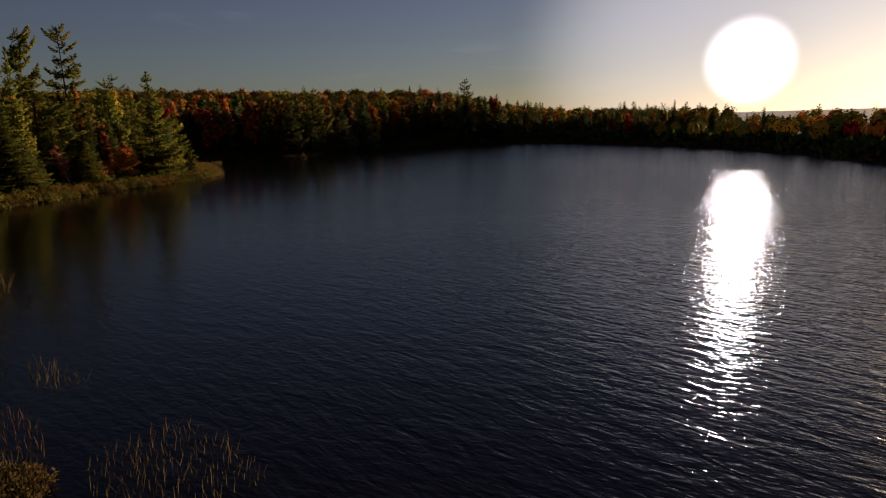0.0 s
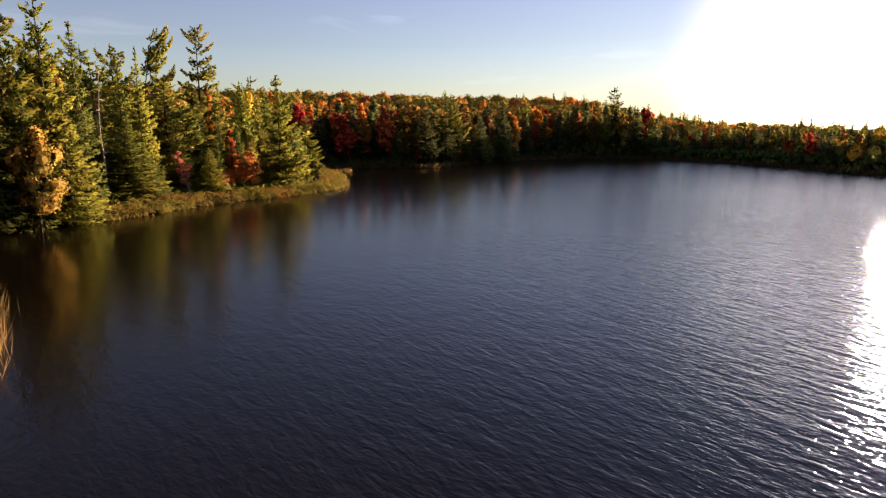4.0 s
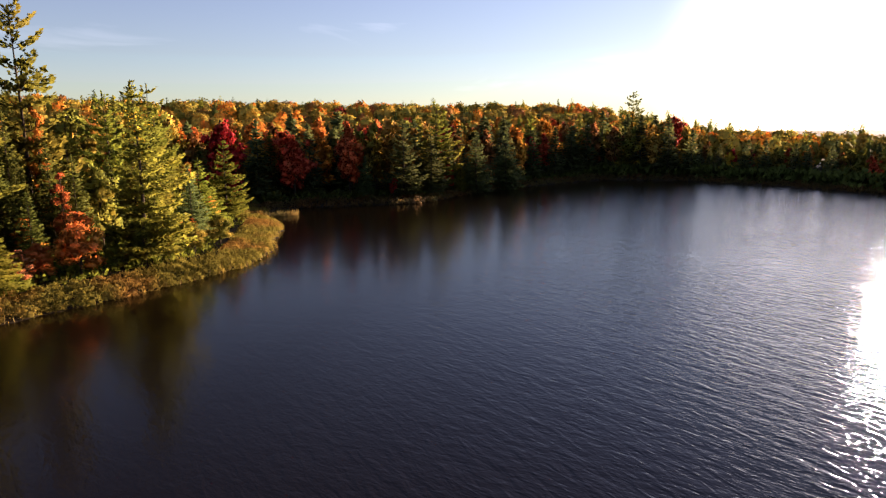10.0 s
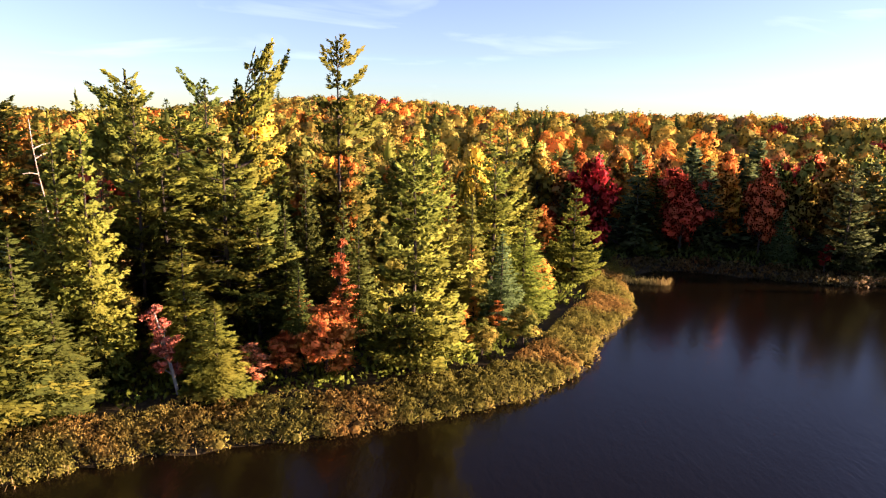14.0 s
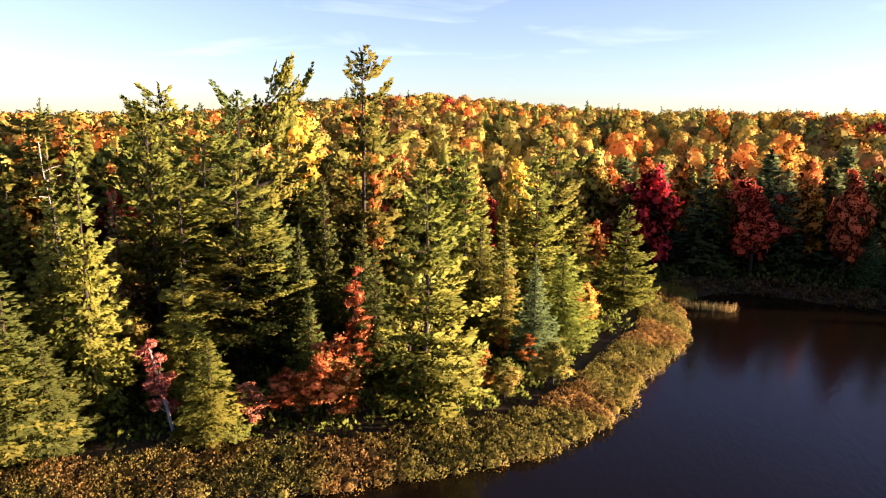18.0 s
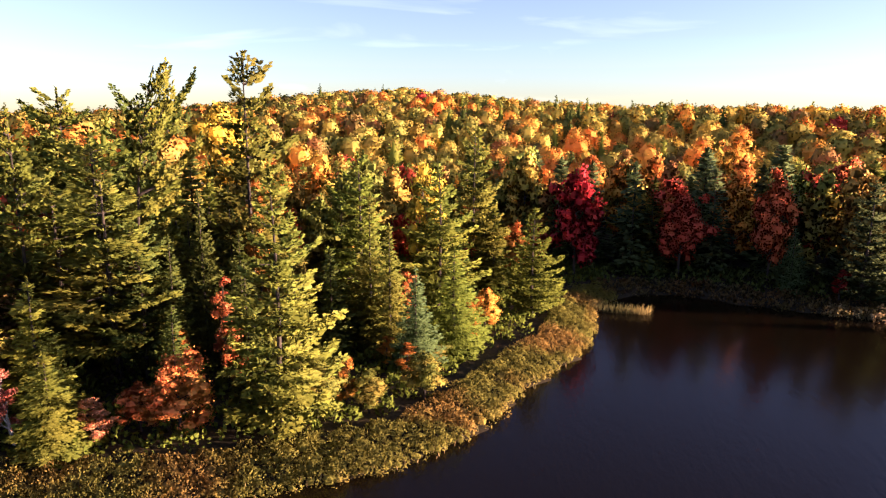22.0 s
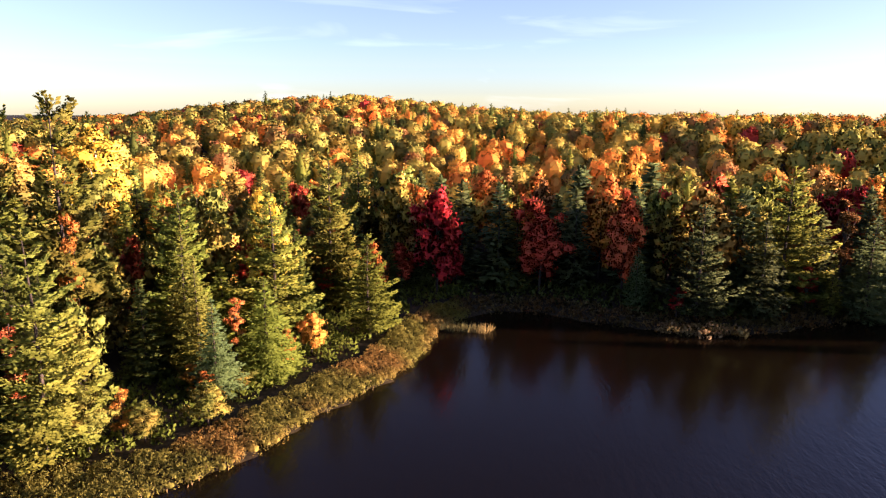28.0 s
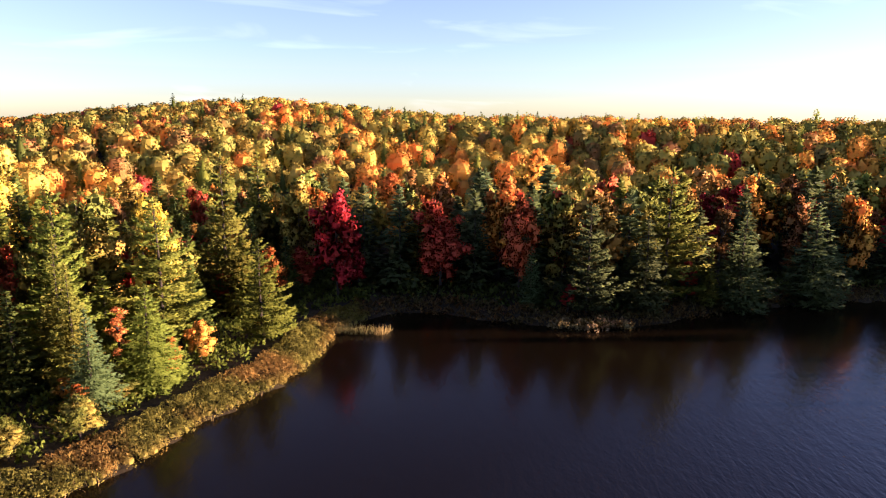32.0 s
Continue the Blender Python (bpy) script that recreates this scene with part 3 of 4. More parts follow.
tree("maple", "broad", "scarlet", -53.4, 103.2, 5.3, 2.0, "low orange-red maple spreading over the shrubs", variant=0, fine=1.3, group=POINT)
tree("maple", "broad", "scarlet", -55.4, 101.6, 3.4, 1.4, "low coral-red maple beside the pines", variant=1, fine=1.2, group=POINT)
tree("maple", "slim", "scarlet", -58.0, 107.2, 8.2, 1.1, "slender scarlet maple behind the sunlit pine", variant=2, fine=1.2, group=POINT)
tree("maple", "slim", "scarlet", -57.8, 108.2, 3.4, 1.2, "small red maple under the pine boughs", variant=1, fine=1.2, group=POINT)
tree("fir", "spruce", "spruce", -58.4, 104.2, 6.8, 1.4, "dark green fir behind the orange maple", variant=2, fine=1.2, group=POINT)
tree("spruce", "spruce", "blue", -54.3, 118.8, 8.0, 1.6, "grey-blue spruce with dense drooping boughs", variant=3, fine=1.4, group=POINT)
tree("white_pine", "pine", "pine", -63.2, 126.7, 14.1, 3.8, "broad white pine near the tip of the point", variant=3, fine=1.4, group=POINT)
tree("spruce", "pine", "fir", -59.4, 134.2, 10.2, 2.8, "sunlit spruce at the tip of the point", variant=4, fine=1.5, group=POINT)
tree("spruce", "spruce", "fir", -55.9, 123.2, 8.6, 2.2, "bright green spruce above the shrub belt", variant=0, fine=1.4, group=POINT)
tree("maple", "slim", "scarlet", -62.0, 122.9, 5.7, 1.0, "scarlet maple between two spruces", variant=0, fine=1.2, group=POINT)
tree("maple", "slim", "orange", -51.2, 112.1, 4.4, 0.8, "small orange maple at the edge of the shrubs", variant=1, fine=1.2, group=POINT)
tree("maple", "slim", "orange", -53.7, 117.8, 3.2, 0.9, "small orange maple beside the grey-blue spruce", variant=2, fine=1.2, group=POINT)
tree("maple", "slim", "orange", -55.7, 117.4, 3.1, 0.7, "small orange-red maple among dark boughs", variant=0, fine=1.2, group=POINT)
tree("maple", "slim", "orange", -56.2, 124.9, 4.2, 1.0, "orange maple beside the bright spruce", variant=0, fine=1.2, group=POINT)
tree("maple", "broad", "orange", -58.1, 127.9, 4.5, 1.4, "glowing orange maple above the shrubs", variant=2, fine=1.2, group=POINT)
tree("bush", "broad", "green", -50.3, 117.0, 3.8, 1.6, "round leafy green bush at the water's edge", "bush", variant=2, fine=1.2, group=POINT)
tree("bush", "broad", "green", -50.5, 113.2, 3.3, 1.3, "leafy green bush under the spruces", "bush", variant=3, fine=1.2, group=POINT)
tree("bush", "broad", "green", -54.7, 120.6, 2.2, 1.4, "low leafy green bush beside the shrub belt", "bush", variant=1, fine=1.2, group=POINT)
tree("bush", "broad", "green", -51.2, 110.2, 4.9, 1.7, "leafy yellow-green bush under the sunlit pine", "bush", variant=0, fine=1.2, group=POINT)
tree("birch", "broad", "yellow", -66.5, 127.8, 13.7, 2.3, "golden yellow birch among the conifers", variant=0, fine=1.2, bark=PALE_BARK, group=POINT)
tree("birch", "broad", "yellow", -95.1, 118.3, 18.8, 5.5, "large golden birch behind the pines", variant=1, bark=PALE_BARK, group=POINT)
tree("maple", "slim", "orange", -63.8, 111.6, 13.9, 1.0, "slim orange maple rising between dark spruces", variant=0, fine=1.2, group=POINT)
tree("spruce", "spruce", "spruce", -57.9, 108.6, 9.4, 1.6, "dense dark spruce in the middle of the point", variant=1, fine=1.2, group=POINT)
tree("spruce", "spruce", "brown", -67.9, 95.3, 12.4, 1.8, "dying spruce with brown needles", variant=1, fine=1.0, group=POINT)
tree("fir", "spruce", "pine", -64.7, 91.8, 8.6, 2.5, "wide green fir behind the shrub belt", variant=2, fine=1.2, group=POINT)
tree("fir", "spruce", "pine", -64.7, 89.7, 7.3, 2.1, "wide green fir on the inner side of the point", variant=4, fine=1.2, group=POINT)
tree("maple", "broad", "green", -64.6, 94.4, 6.3, 2.1, "yellow-green maple beside the young fir", variant=3, fine=1.2, group=POINT)
tree("fir", "spruce", "pine", -64.1, 91.2, 11.1, 2.0, "tall green fir on the inner side of the point", variant=3, fine=1.2, group=POINT)
tree("white_pine", "old", "pine", -63.6, 101.8, 14.3, 4.7, "broad spreading white pine with heavy boughs", variant=4, fine=1.4, group=POINT)
tree("white_pine", "old", "pine", -68.4, 99.2, 12.6, 4.5, "broad dark white pine in the middle of the point", variant=0, fine=1.3, group=POINT)
tree("white_pine", "old", "spruce", -62.2, 103.2, 11.2, 2.6, "dark white pine in the middle of the point", variant=3, fine=1.2, group=POINT)
tree("spruce", "spruce", "spruce", -62.9, 107.3, 12.9, 1.5, "dense dark spruce in the middle of the point", variant=1, fine=1.2, group=POINT)
tree("spruce", "spruce", "spruce", -65.0, 109.9, 13.0, 1.6, "dense dark spruce in the middle of the point", variant=2, fine=1.2, group=POINT)
tree("spruce", "spruce", "spruce", -60.9, 109.2, 10.4, 1.4, "dense dark spruce in the middle of the point", variant=4, fine=1.2, group=POINT)
tree("spruce", "spruce", "spruce", -61.6, 105.0, 10.4, 1.6, "dense dark spruce in the middle of the point", variant=3, fine=1.2, group=POINT)
tree("white_pine", "old", "pine", -83.2, 101.4, 19.9, 4.1, "tall white pine with a rounded top", variant=1, fine=1.4, group=POINT)
tree("white_pine", "old", "pine", -67.3, 97.4, 18.0, 3.2, "tall thin-topped white pine", variant=2, fine=1.4, group=POINT)
tree("white_pine", "old", "spruce", -79.9, 107.0, 19.2, 3.4, "tall dark white pine in the thick of the point", variant=3, fine=1.4, group=POINT)
tree("white_pine", "old", "pine", -74.8, 102.5, 16.4, 4.5, "rounded white pine among taller crowns", variant=4, fine=1.3, group=POINT)
tree("spruce", "pine", "fir", -63.2, 119.2, 15.1, 3.3, "tall sunlit yellow-green spruce", variant=3, fine=1.3, group=POINT)
tree("spruce", "spruce", "pine", -59.9, 118.6, 12.5, 1.8, "green spruce in the thick of the point", variant=0, fine=1.2, group=POINT)
tree("spruce", "spruce", "pine", -57.4, 118.6, 10.5, 1.6, "green spruce in the thick of the point", variant=4, fine=1.2, group=POINT)
tree("white_pine", "pine", "pine", -68.9, 120.7, 13.3, 3.3, "white pine near the tip of the point", variant=4, fine=1.3, group=POINT)
tree("spruce", "spruce", "fir", -63.8, 118.6, 9.1, 2.1, "green spruce behind the grey-blue spruce", variant=2, fine=1.3, group=POINT)
tree("maple", "broad", "gold", -72.2, 124.4, 10.5, 2.6, "gold-green maple above the spruces", variant=1, fine=1.0, group=POINT)
tree("white_pine", "old", "pine", -82.1, 91.7, 16.7, 4.5, "tall white pine on the inner shore", variant=0, fine=1.4, group=POINT)
tree("maple", "broad", "green", -70.4, 122.7, 13.6, 3.6, "yellow-green maple in the thick of the point", variant=0, fine=1.0, group=POINT)
tree("spruce", "pine", "pine", -70.2, 135.9, 17.2, 3.8, "green pine behind the point", variant=2, fine=1.2, group=POINT)
tree("maple", "broad", "gold", -78.6, 131.3, 12.0, 3.2, "gold-green maple above the spruces", variant=3, fine=1.0, group=POINT)
tree("spruce", "spruce", "pine", -83.2, 146.3, 16.5, 3.1, "tall bright spruce behind the point", variant=1, fine=1.2, group=POINT)
tree("spruce", "spruce", "spruce", -70.0, 124.9, 11.3, 1.7, "dark spruce between sunlit crowns", variant=2, fine=1.1, group=POINT)
tree("maple", "slim", "red", -70.5, 135.6, 5.5, 1.3, "red maple in shade behind the tip spruce", variant=2, fine=1.2, group=POINT)
tree("maple", "slim", "scarlet", -78.4, 137.6, 7.7, 1.5, "scarlet maple behind the point", variant=1, fine=1.2, group=POINT)
tree("maple", "broad", "green", -81.4, 100.1, 16.5, 3.4, "large rounded yellow-green maple behind the dead tree", variant=1, fine=1.2, group=POINT)
tree("maple", "broad", "gold", -87.4, 109.6, 16.8, 4.5, "rounded gold-green maple between tall pines", variant=2, fine=1.2, group=POINT)
tree("maple", "broad", "green", -79.2, 114.9, 14.4, 3.0, "rounded yellow-green maple between tall pines", variant=0, fine=1.0, group=POINT)
tree("maple", "broad", "orange", -92.0, 94.4, 15.6, 4.0, "faded orange maple at the back of the point", variant=3, fine=1.0, group=POINT)

INNER = "trees along the inner shore"
tree("white_pine", "pine", "pine", -58.4, 73.3, 18.7, 3.7, "tall white pine over the inner shore", variant=1, fine=1.3, group=INNER)
tree("white_pine", "pine", "pine", -57.8, 76.6, 19.5, 3.6, "tall white pine over the inner shore", variant=2, fine=1.3, group=INNER)
tree("spruce", "spruce", "spruce", -57.9, 80.4, 17.7, 2.0, "tall narrow dark spruce", variant=4, fine=1.2, group=INNER)
tree("spruce", "spruce", "pine", -60.5, 92.6, 17.0, 1.8, "tall narrow dark spruce", variant=0, fine=1.2, group=INNER)
tree("spruce", "spruce", "pine", -62.2, 91.6, 16.0, 1.8, "tall narrow dark spruce", variant=3, fine=1.2, group=INNER)
# two yellow maples in gold leaf: the duller tone imitates their backlit side
tree("maple", "broad", "gold", -55.2, 72.3, 8.9, 2.3, "yellow maple over the shrubs, leaf colour dulled for its shaded side", variant=2, fine=1.3, group=INNER)
tree("maple", "broad", "gold", -54.2, 64.9, 7.3, 1.6, "yellow maple close to the water, leaf colour dulled for its shaded side", variant=3, fine=1.3, group=INNER)
tree("fir", "spruce", "pine", -56.0, 76.8, 11.1, 2.5, "bushy green fir above the shrubs", variant=1, fine=1.2, group=INNER)
tree("fir", "spruce", "pine", -59.2, 88.3, 8.1, 3.1, "bushy green fir above the shrubs", variant=2, fine=1.2, group=INNER)
tree("fir", "spruce", "spruce", -61.9, 87.7, 9.2, 2.6, "bushy dark fir in the thick of the point", variant=3, fine=1.2, group=INNER)
tree("fir", "spruce", "spruce", -58.6, 90.2, 6.6, 2.0, "bushy green fir in the thick of the point", variant=0, fine=1.2, group=INNER)
tree("fir", "spruce", "spruce", -59.4, 88.9, 10.1, 2.5, "bushy dark fir in the thick of the point", variant=4, fine=1.2, group=INNER)
tree("maple", "slim", "orange", -59.3, 104.7, 5.1, 1.2, "small orange maple above the inner shrubs", variant=1, fine=1.2, group=INNER)
tree("spruce", "spruce", "spruce", -58.0, 71.0, 12.2, 2.4, "dark spruce on the inner shore", variant=2, fine=1.1, group=INNER)
tree("spruce", "spruce", "spruce", -57.0, 73.3, 11.9, 2.1, "dark spruce on the inner shore", variant=3, fine=1.1, group=INNER)

COVE = "trees on the far shore"
tree("maple", "broad", "red", -61.2, 157.5, 11.1, 3.3, "crimson maple in the shade of the far shore", variant=0, fine=1.2, group=COVE)
tree("maple", "broad", "red", -71.3, 145.3, 6.1, 1.9, "small crimson maple at the back of the cove", variant=1, fine=1.0, group=COVE)
tree("maple", "broad", "red", -68.4, 151.1, 5.7, 1.2, "small dark red maple at the back of the cove", variant=2, fine=1.0, group=COVE)
tree("maple", "broad", "red", -54.2, 163.3, 12.5, 2.7, "crimson maple above the small spruce", variant=3, fine=1.2, group=COVE)
tree("maple", "slim", "red", -40.3, 175.9, 5.4, 1.2, "small red maple close to the far shore", variant=0, group=COVE)
tree("maple", "slim", "red", -46.5, 162.3, 4.0, 0.9, "small red maple close to the far shore", variant=1, group=COVE)
tree("spruce", "spruce", "blue", -50.8, 161.3, 7.4, 1.4, "small grey-green spruce on the far shore", variant=3, fine=1.2, group=COVE)
tree("white_pine", "pine", "deep", -45.3, 163.8, 12.3, 3.6, "wide dark pine on the far shore", variant=1, fine=1.2, group=COVE)
tree("spruce", "spruce", "deep", -42.2, 169.7, 10.7, 2.6, "dark spruce on the far shore", variant=0, group=COVE)
tree("white_pine", "pine", "pine", -41.8, 173.9, 15.6, 4.2, "broad white pine with a sunlit crown", variant=4, fine=1.2, group=COVE)
tree("spruce", "spruce", "deep", -35.7, 179.2, 11.1, 2.9, "dark spruce on the far shore", variant=2, group=COVE)
tree("spruce", "spruce", "deep", -31.3, 187.4, 11.6, 3.1, "dark spruce on the far shore", variant=4, group=COVE)
tree("maple", "slim", "rust", -40.8, 184.5, 11.9, 2.0, "rust-coloured maple on the far shore", variant=2, group=COVE)
tree("maple", "slim", "rust", -34.9, 192.1, 6.7, 1.7, "rust-coloured maple beside a dark spruce", variant=1, group=COVE)
tree("fir", "spruce", "pine", -38.2, 176.8, 6.9, 1.1, "narrow green fir on the far shore", variant=1, group=COVE)
tree("maple", "broad", "red", -64.7, 195.8, 9.2, 3.2, "dark red maple behind the wide pine", variant=1, group=COVE)
tree("maple", "broad", "orange", -86.7, 170.4, 12.8, 3.5, "orange-red maple on the slope above the cove", variant=2, group=COVE)
tree("maple", "broad", "orange", -77.8, 193.7, 15.6, 2.9, "bright orange maple on the slope above the cove", variant=0, group=COVE)
tree("white_pine", "tiers", "spruce", -3.3, 256.0, 21.4, 4.5, "flat-topped old pine alone on the ridge", variant=2, fine=1.0, group=COVE)


def snag(x, y, top, lean, lean_to, seed, label):
    """A dead standing tree: a bleached bare trunk with broken branch stubs."""
    rng = np.random.default_rng(seed)
    z = float(land(x, y))
    high = top - z
    root = new("dead_tree")
    root.matrix_world = Matrix.Translation((x, y, z)) @ Matrix.Rotation(radians(lean_to), 4, "Z") @ Matrix.Rotation(radians(lean), 4, "Y")
    hs = np.linspace(-0.3, high, 10)
    mesh_object("trunk", *tube(np.stack([0.12 * np.sin(hs * 0.6), 0.10 * np.sin(hs * 0.4 + 1), hs], -1), 0.065 * (1.04 - hs / high) + 0.015, 8), DEAD_WOOD, root)
    for k in range(13):
        h, a, r = high * rng.uniform(0.3, 0.95), rng.uniform(0, 6.28), rng.uniform(0.5, 1.6)
        out = np.array([math.cos(a) * r, math.sin(a) * r, rng.uniform(-0.3, 0.5)])
        base = np.array([0.12 * math.sin(h * 0.6), 0.10 * math.sin(h * 0.4 + 1), h])
        mesh_object("branch", *tube([base, base + out * 0.5 + (0, 0, 0.06), base + out], [0.035, 0.022, 0.006], 5), DEAD_WOOD, root)
    return tagged(root, label, "dead tree", POINT)


snag(-67.2, 92.6, 15.6, 4, -110, 3, "bleached dead tree with broken branch stubs")
snag(-60.1, 85.9, 16.6, 1, 0, 5, "slim pale dead trunk among dark conifers")

# ---- woods filled in between ----
TAKEN = np.array([ob.matrix_world.translation[:2] for ob in scene.objects if ob.get("category") in ("tree", "dead tree", "bush")])


def scatter(seed, box, gap, keep):
    """Places on a shaken grid for which keep(x, y, d) holds."""
    rng = np.random.default_rng(seed)
    gx, gy = np.meshgrid(np.arange(box[0], box[2], gap), np.arange(box[1], box[3], gap))
    x, y = gx.ravel() + rng.uniform(-0.42, 0.42, gx.size) * gap, gy.ravel() + rng.uniform(-0.42, 0.42, gx.size) * gap
    d = from_shore(x, y)
    good = keep(x, y, d)
    return x[good], y[good], d[good], rng


def free(x, y, room):
    return (np.hypot(x[:, None] - TAKEN[None, :, 0], y[:, None] - TAKEN[None, :, 1]) > room).all(1)


def pick(rng, table):
    names, weights = zip(*table)
    return names[int(rng.choice(len(names), p=np.array(weights) / sum(weights)))]


CONIFER_LABELS = {"deep": "dark spruce on the far shore, shade put into its needle colour", "pine": "green pine in the mixed woods", "spruce": "dark spruce in the mixed woods", "fir": "bright green spruce in the mixed woods"}
LEAF_LABELS = {"green": "yellow-green maple in the mixed woods", "gold": "gold-green maple in the mixed woods", "yellow": "yellow birch in the mixed woods",
               "orange": "orange maple in the mixed woods", "red": "red maple in the mixed woods", "rust": "rust-brown maple in the mixed woods"}


def wood_tree(rng, x, y, high, table, group, fine):
    leaf = pick(rng, table)
    top = float(land(x, y)) + high
    k = int(rng.integers(0, 5))
    if leaf in CONIFER_LABELS:
        style = "pine" if leaf == "pine" and rng.random() < 0.5 else "spruce"
        tree("pine" if style == "pine" else "spruce", style, leaf, x, y, top + 1.0, high * rng.uniform(0.21, 0.29), CONIFER_LABELS[leaf], variant=k, fine=fine, group=group)
    else:
        tree("birch" if leaf == "yellow" else "maple", "broad", leaf, x, y, top, high * rng.uniform(0.22, 0.30), LEAF_LABELS[leaf], variant=k % 4, fine=max(fine, 0.5), group=group)


# the body of the point
x, y, d, rng = scatter(21, (-112, 50, -46, 152), 4.3, lambda x, y, d: (d > 9) & (d < 46) & (y < 152) & free(x, y, 2.2) & (np.hypot(x + 66.0, y - 92.0) > 4.5) & ~((x > -62) & (y > 86) & (y < 107)))
for px, py, pd in zip(x, y, d):
    leafy = pd > 17 and py > 112
    wood_tree(rng, px, py, min(rng.uniform(3.0, 5.5) + 0.22 * pd, rng.uniform(6.5, 9.0) if leafy else rng.uniform(8.0, 11.5)), [("spruce", 0.8 if leafy else 2.4), ("pine", 1.2 if leafy else 5.0), ("fir", 0.6 if leafy else 1.6), ("green", 3.0), ("gold", 3.6 if leafy else 1.2),
              ("orange", 1.8 if leafy else 0.4), ("red", 0.4), ("rust", 0.8 if leafy else 0.2), ("yellow", 0.4)], "woods on the point", 0.45 if pd < 22 else 0.3)
# the far shore
x, y, d, rng = scatter(22, (-90, 138, 62, 245), 4.4, lambda x, y, d: (d > 4.5) & (d < 24) & (y > 0.25 * x + 163) & free(x, y, 2.8))
for px, py, pd in zip(x, y, d):
    front = pd < 12
    wood_tree(rng, px, py, rng.uniform(9.0, 12.5) if px < -12 else rng.uniform(9.0, 12.0) if px < 8 else rng.uniform(5.0, 7.0), [("deep", 7 if front else 2.4), ("pine", 0.8 if front else 1.4), ("green", 1.2 if front else 2.6), ("gold", 0.6 if front else 1.8), ("orange", 0.3 if front else 1.5), ("red", 1.1), ("yellow", 0.1 if front else 0.3), ("rust", 0.9)], "woods on the far shore", 0.30 if front else 0.2)


# ---- distant woods, one mesh for each colour of crown ----
def far_dome(seed, count, size):
    """A rounded, lumpy broadleaf crown for the slopes: small tufts over a shaded heart."""
    rng = np.random.default_rng(seed)
    tops = unit(rng.normal(0, 1, (9, 3)) + (0, 0, 0.5))
    way = unit(rng.normal(0, 1, (count, 3)) * (1, 1, 0.9) + (0, 0, 0.30))
    swell = 0.80 + 0.30 * np.clip((way @ tops.T).max(1, keepdims=True) * 3.2 - 2.2, 0, 1)
    radii, middle = np.array([3.1, 3.1, 3.7]), np.array([0, 0, 5.9])
    leaves, _ = plates(rng, middle + way * swell * radii * rng.uniform(0.86, 1.05, (count, 1)), way, size * rng.uniform(0.6, 1.15, count), size * 0.7, 0.85)
    heart = lump(rng, middle, radii * 0.86, 5, 9, 0.09)
    verts = np.concatenate([leaves, heart])
    ways = (verts - middle).reshape(-1, 4, 3).mean(1)
    return verts.reshape(-1, 4, 3), rounded(verts, ways, 0.45).reshape(-1, 4, 3)


def far_cone(seed, style, wide):
    """A pointed conifer for the slopes: tufts along drooping tiers over a shaded heart."""
    rng = np.random.default_rng(seed)
    up, a = rng.random(190) ** 1.25, rng.uniform(0, 6.28, 190)
    tier = (up * 11) % 1
    r = wide * (1 - up) ** (0.85 if style == "spruce" else 0.6) * (0.72 + 0.34 * (1 - tier)) * rng.uniform(0.75, 1.08, 190) + 0.08
    out = np.stack([np.cos(a), np.sin(a), 0 * a], -1)
    leaves, _ = sprays(rng, out * r[:, None] + np.stack([0 * a, 0 * a, 1.0 + up * 10.8], -1), out + np.stack([0 * a, 0 * a, rng.normal(0.15 if style == "pine" else -0.15, 0.3, 190) + 0.8 * up ** 3], -1), (1.5 - 0.8 * up) * rng.uniform(0.7, 1.2, 190), 0.62 - 0.3 * up, 0.7)
    heart = lump(rng, (0, 0, 5.6), (wide, wide, 5.2), 5, 7, 0.12)
    heart[:, :2] *= np.clip(0.95 - heart[:, 2:] / 12.0, 0.03, 1)
    verts = np.concatenate([leaves, heart])
    return verts.reshape(-1, 4, 3), unit(verts * (1, 1, 0) + (0, 0, 0.55)).reshape(-1, 4, 3)


CONES = [far_cone(300 + k, "spruce", 2.5) for k in range(4)] + [far_cone(310 + k, "pine", 2.7) for k in range(3)]
DOMES = [far_dome(320 + k, 400, 0.54) for k in range(6)]
FAR_DOMES = [far_dome(330 + k, 170, 0.85) for k in range(6)]
WOODS = {}


def far_trees(seed, box, gap, keep, table, high):
    x, y, d, rng = scatter(seed, box, gap, keep)
    z = land(x, y)
    for px, py, pz in zip(x, y, z):
        drift = noise.noise((px * 0.03, py * 0.03, 1.7))
        leaf = pick(rng, [(n, w * max(0.1, 1 + 1.6 * drift * (1 if k % 2 else -1))) for k, (n, w) in enumerate(table)])
        cone = leaf in ("spruce", "pine", "fir")
        shape = CONES[int(rng.integers(0, 7))] if cone else (FAR_DOMES if px < -125 or py > 225 or px > 10 else DOMES)[int(rng.integers(0, 6))]
        h = rng.uniform(*high) * (1.12 if cone and rng.random() < 0.3 else 1.0)
        tall, broad = (h * 1.12 / 12, h / 12 * rng.uniform(0.9, 1.2)) if cone else (h / 10, h / 10 * rng.uniform(0.85, 1.15) * gap / 5.0)
        a = rng.uniform(0, 6.28)
        c, s = math.cos(a), math.sin(a)
        p, q = shape[0] * (broad, broad, tall), shape[1]
        WOODS.setdefault(leaf, []).append((np.stack([p[..., 0] * c - p[..., 1] * s + px, p[..., 0] * s + p[..., 1] * c + py, p[..., 2] + pz], -1),
                                           np.stack([q[..., 0] * c - q[..., 1] * s, q[..., 0] * s + q[..., 1] * c, q[..., 2]], -1)))


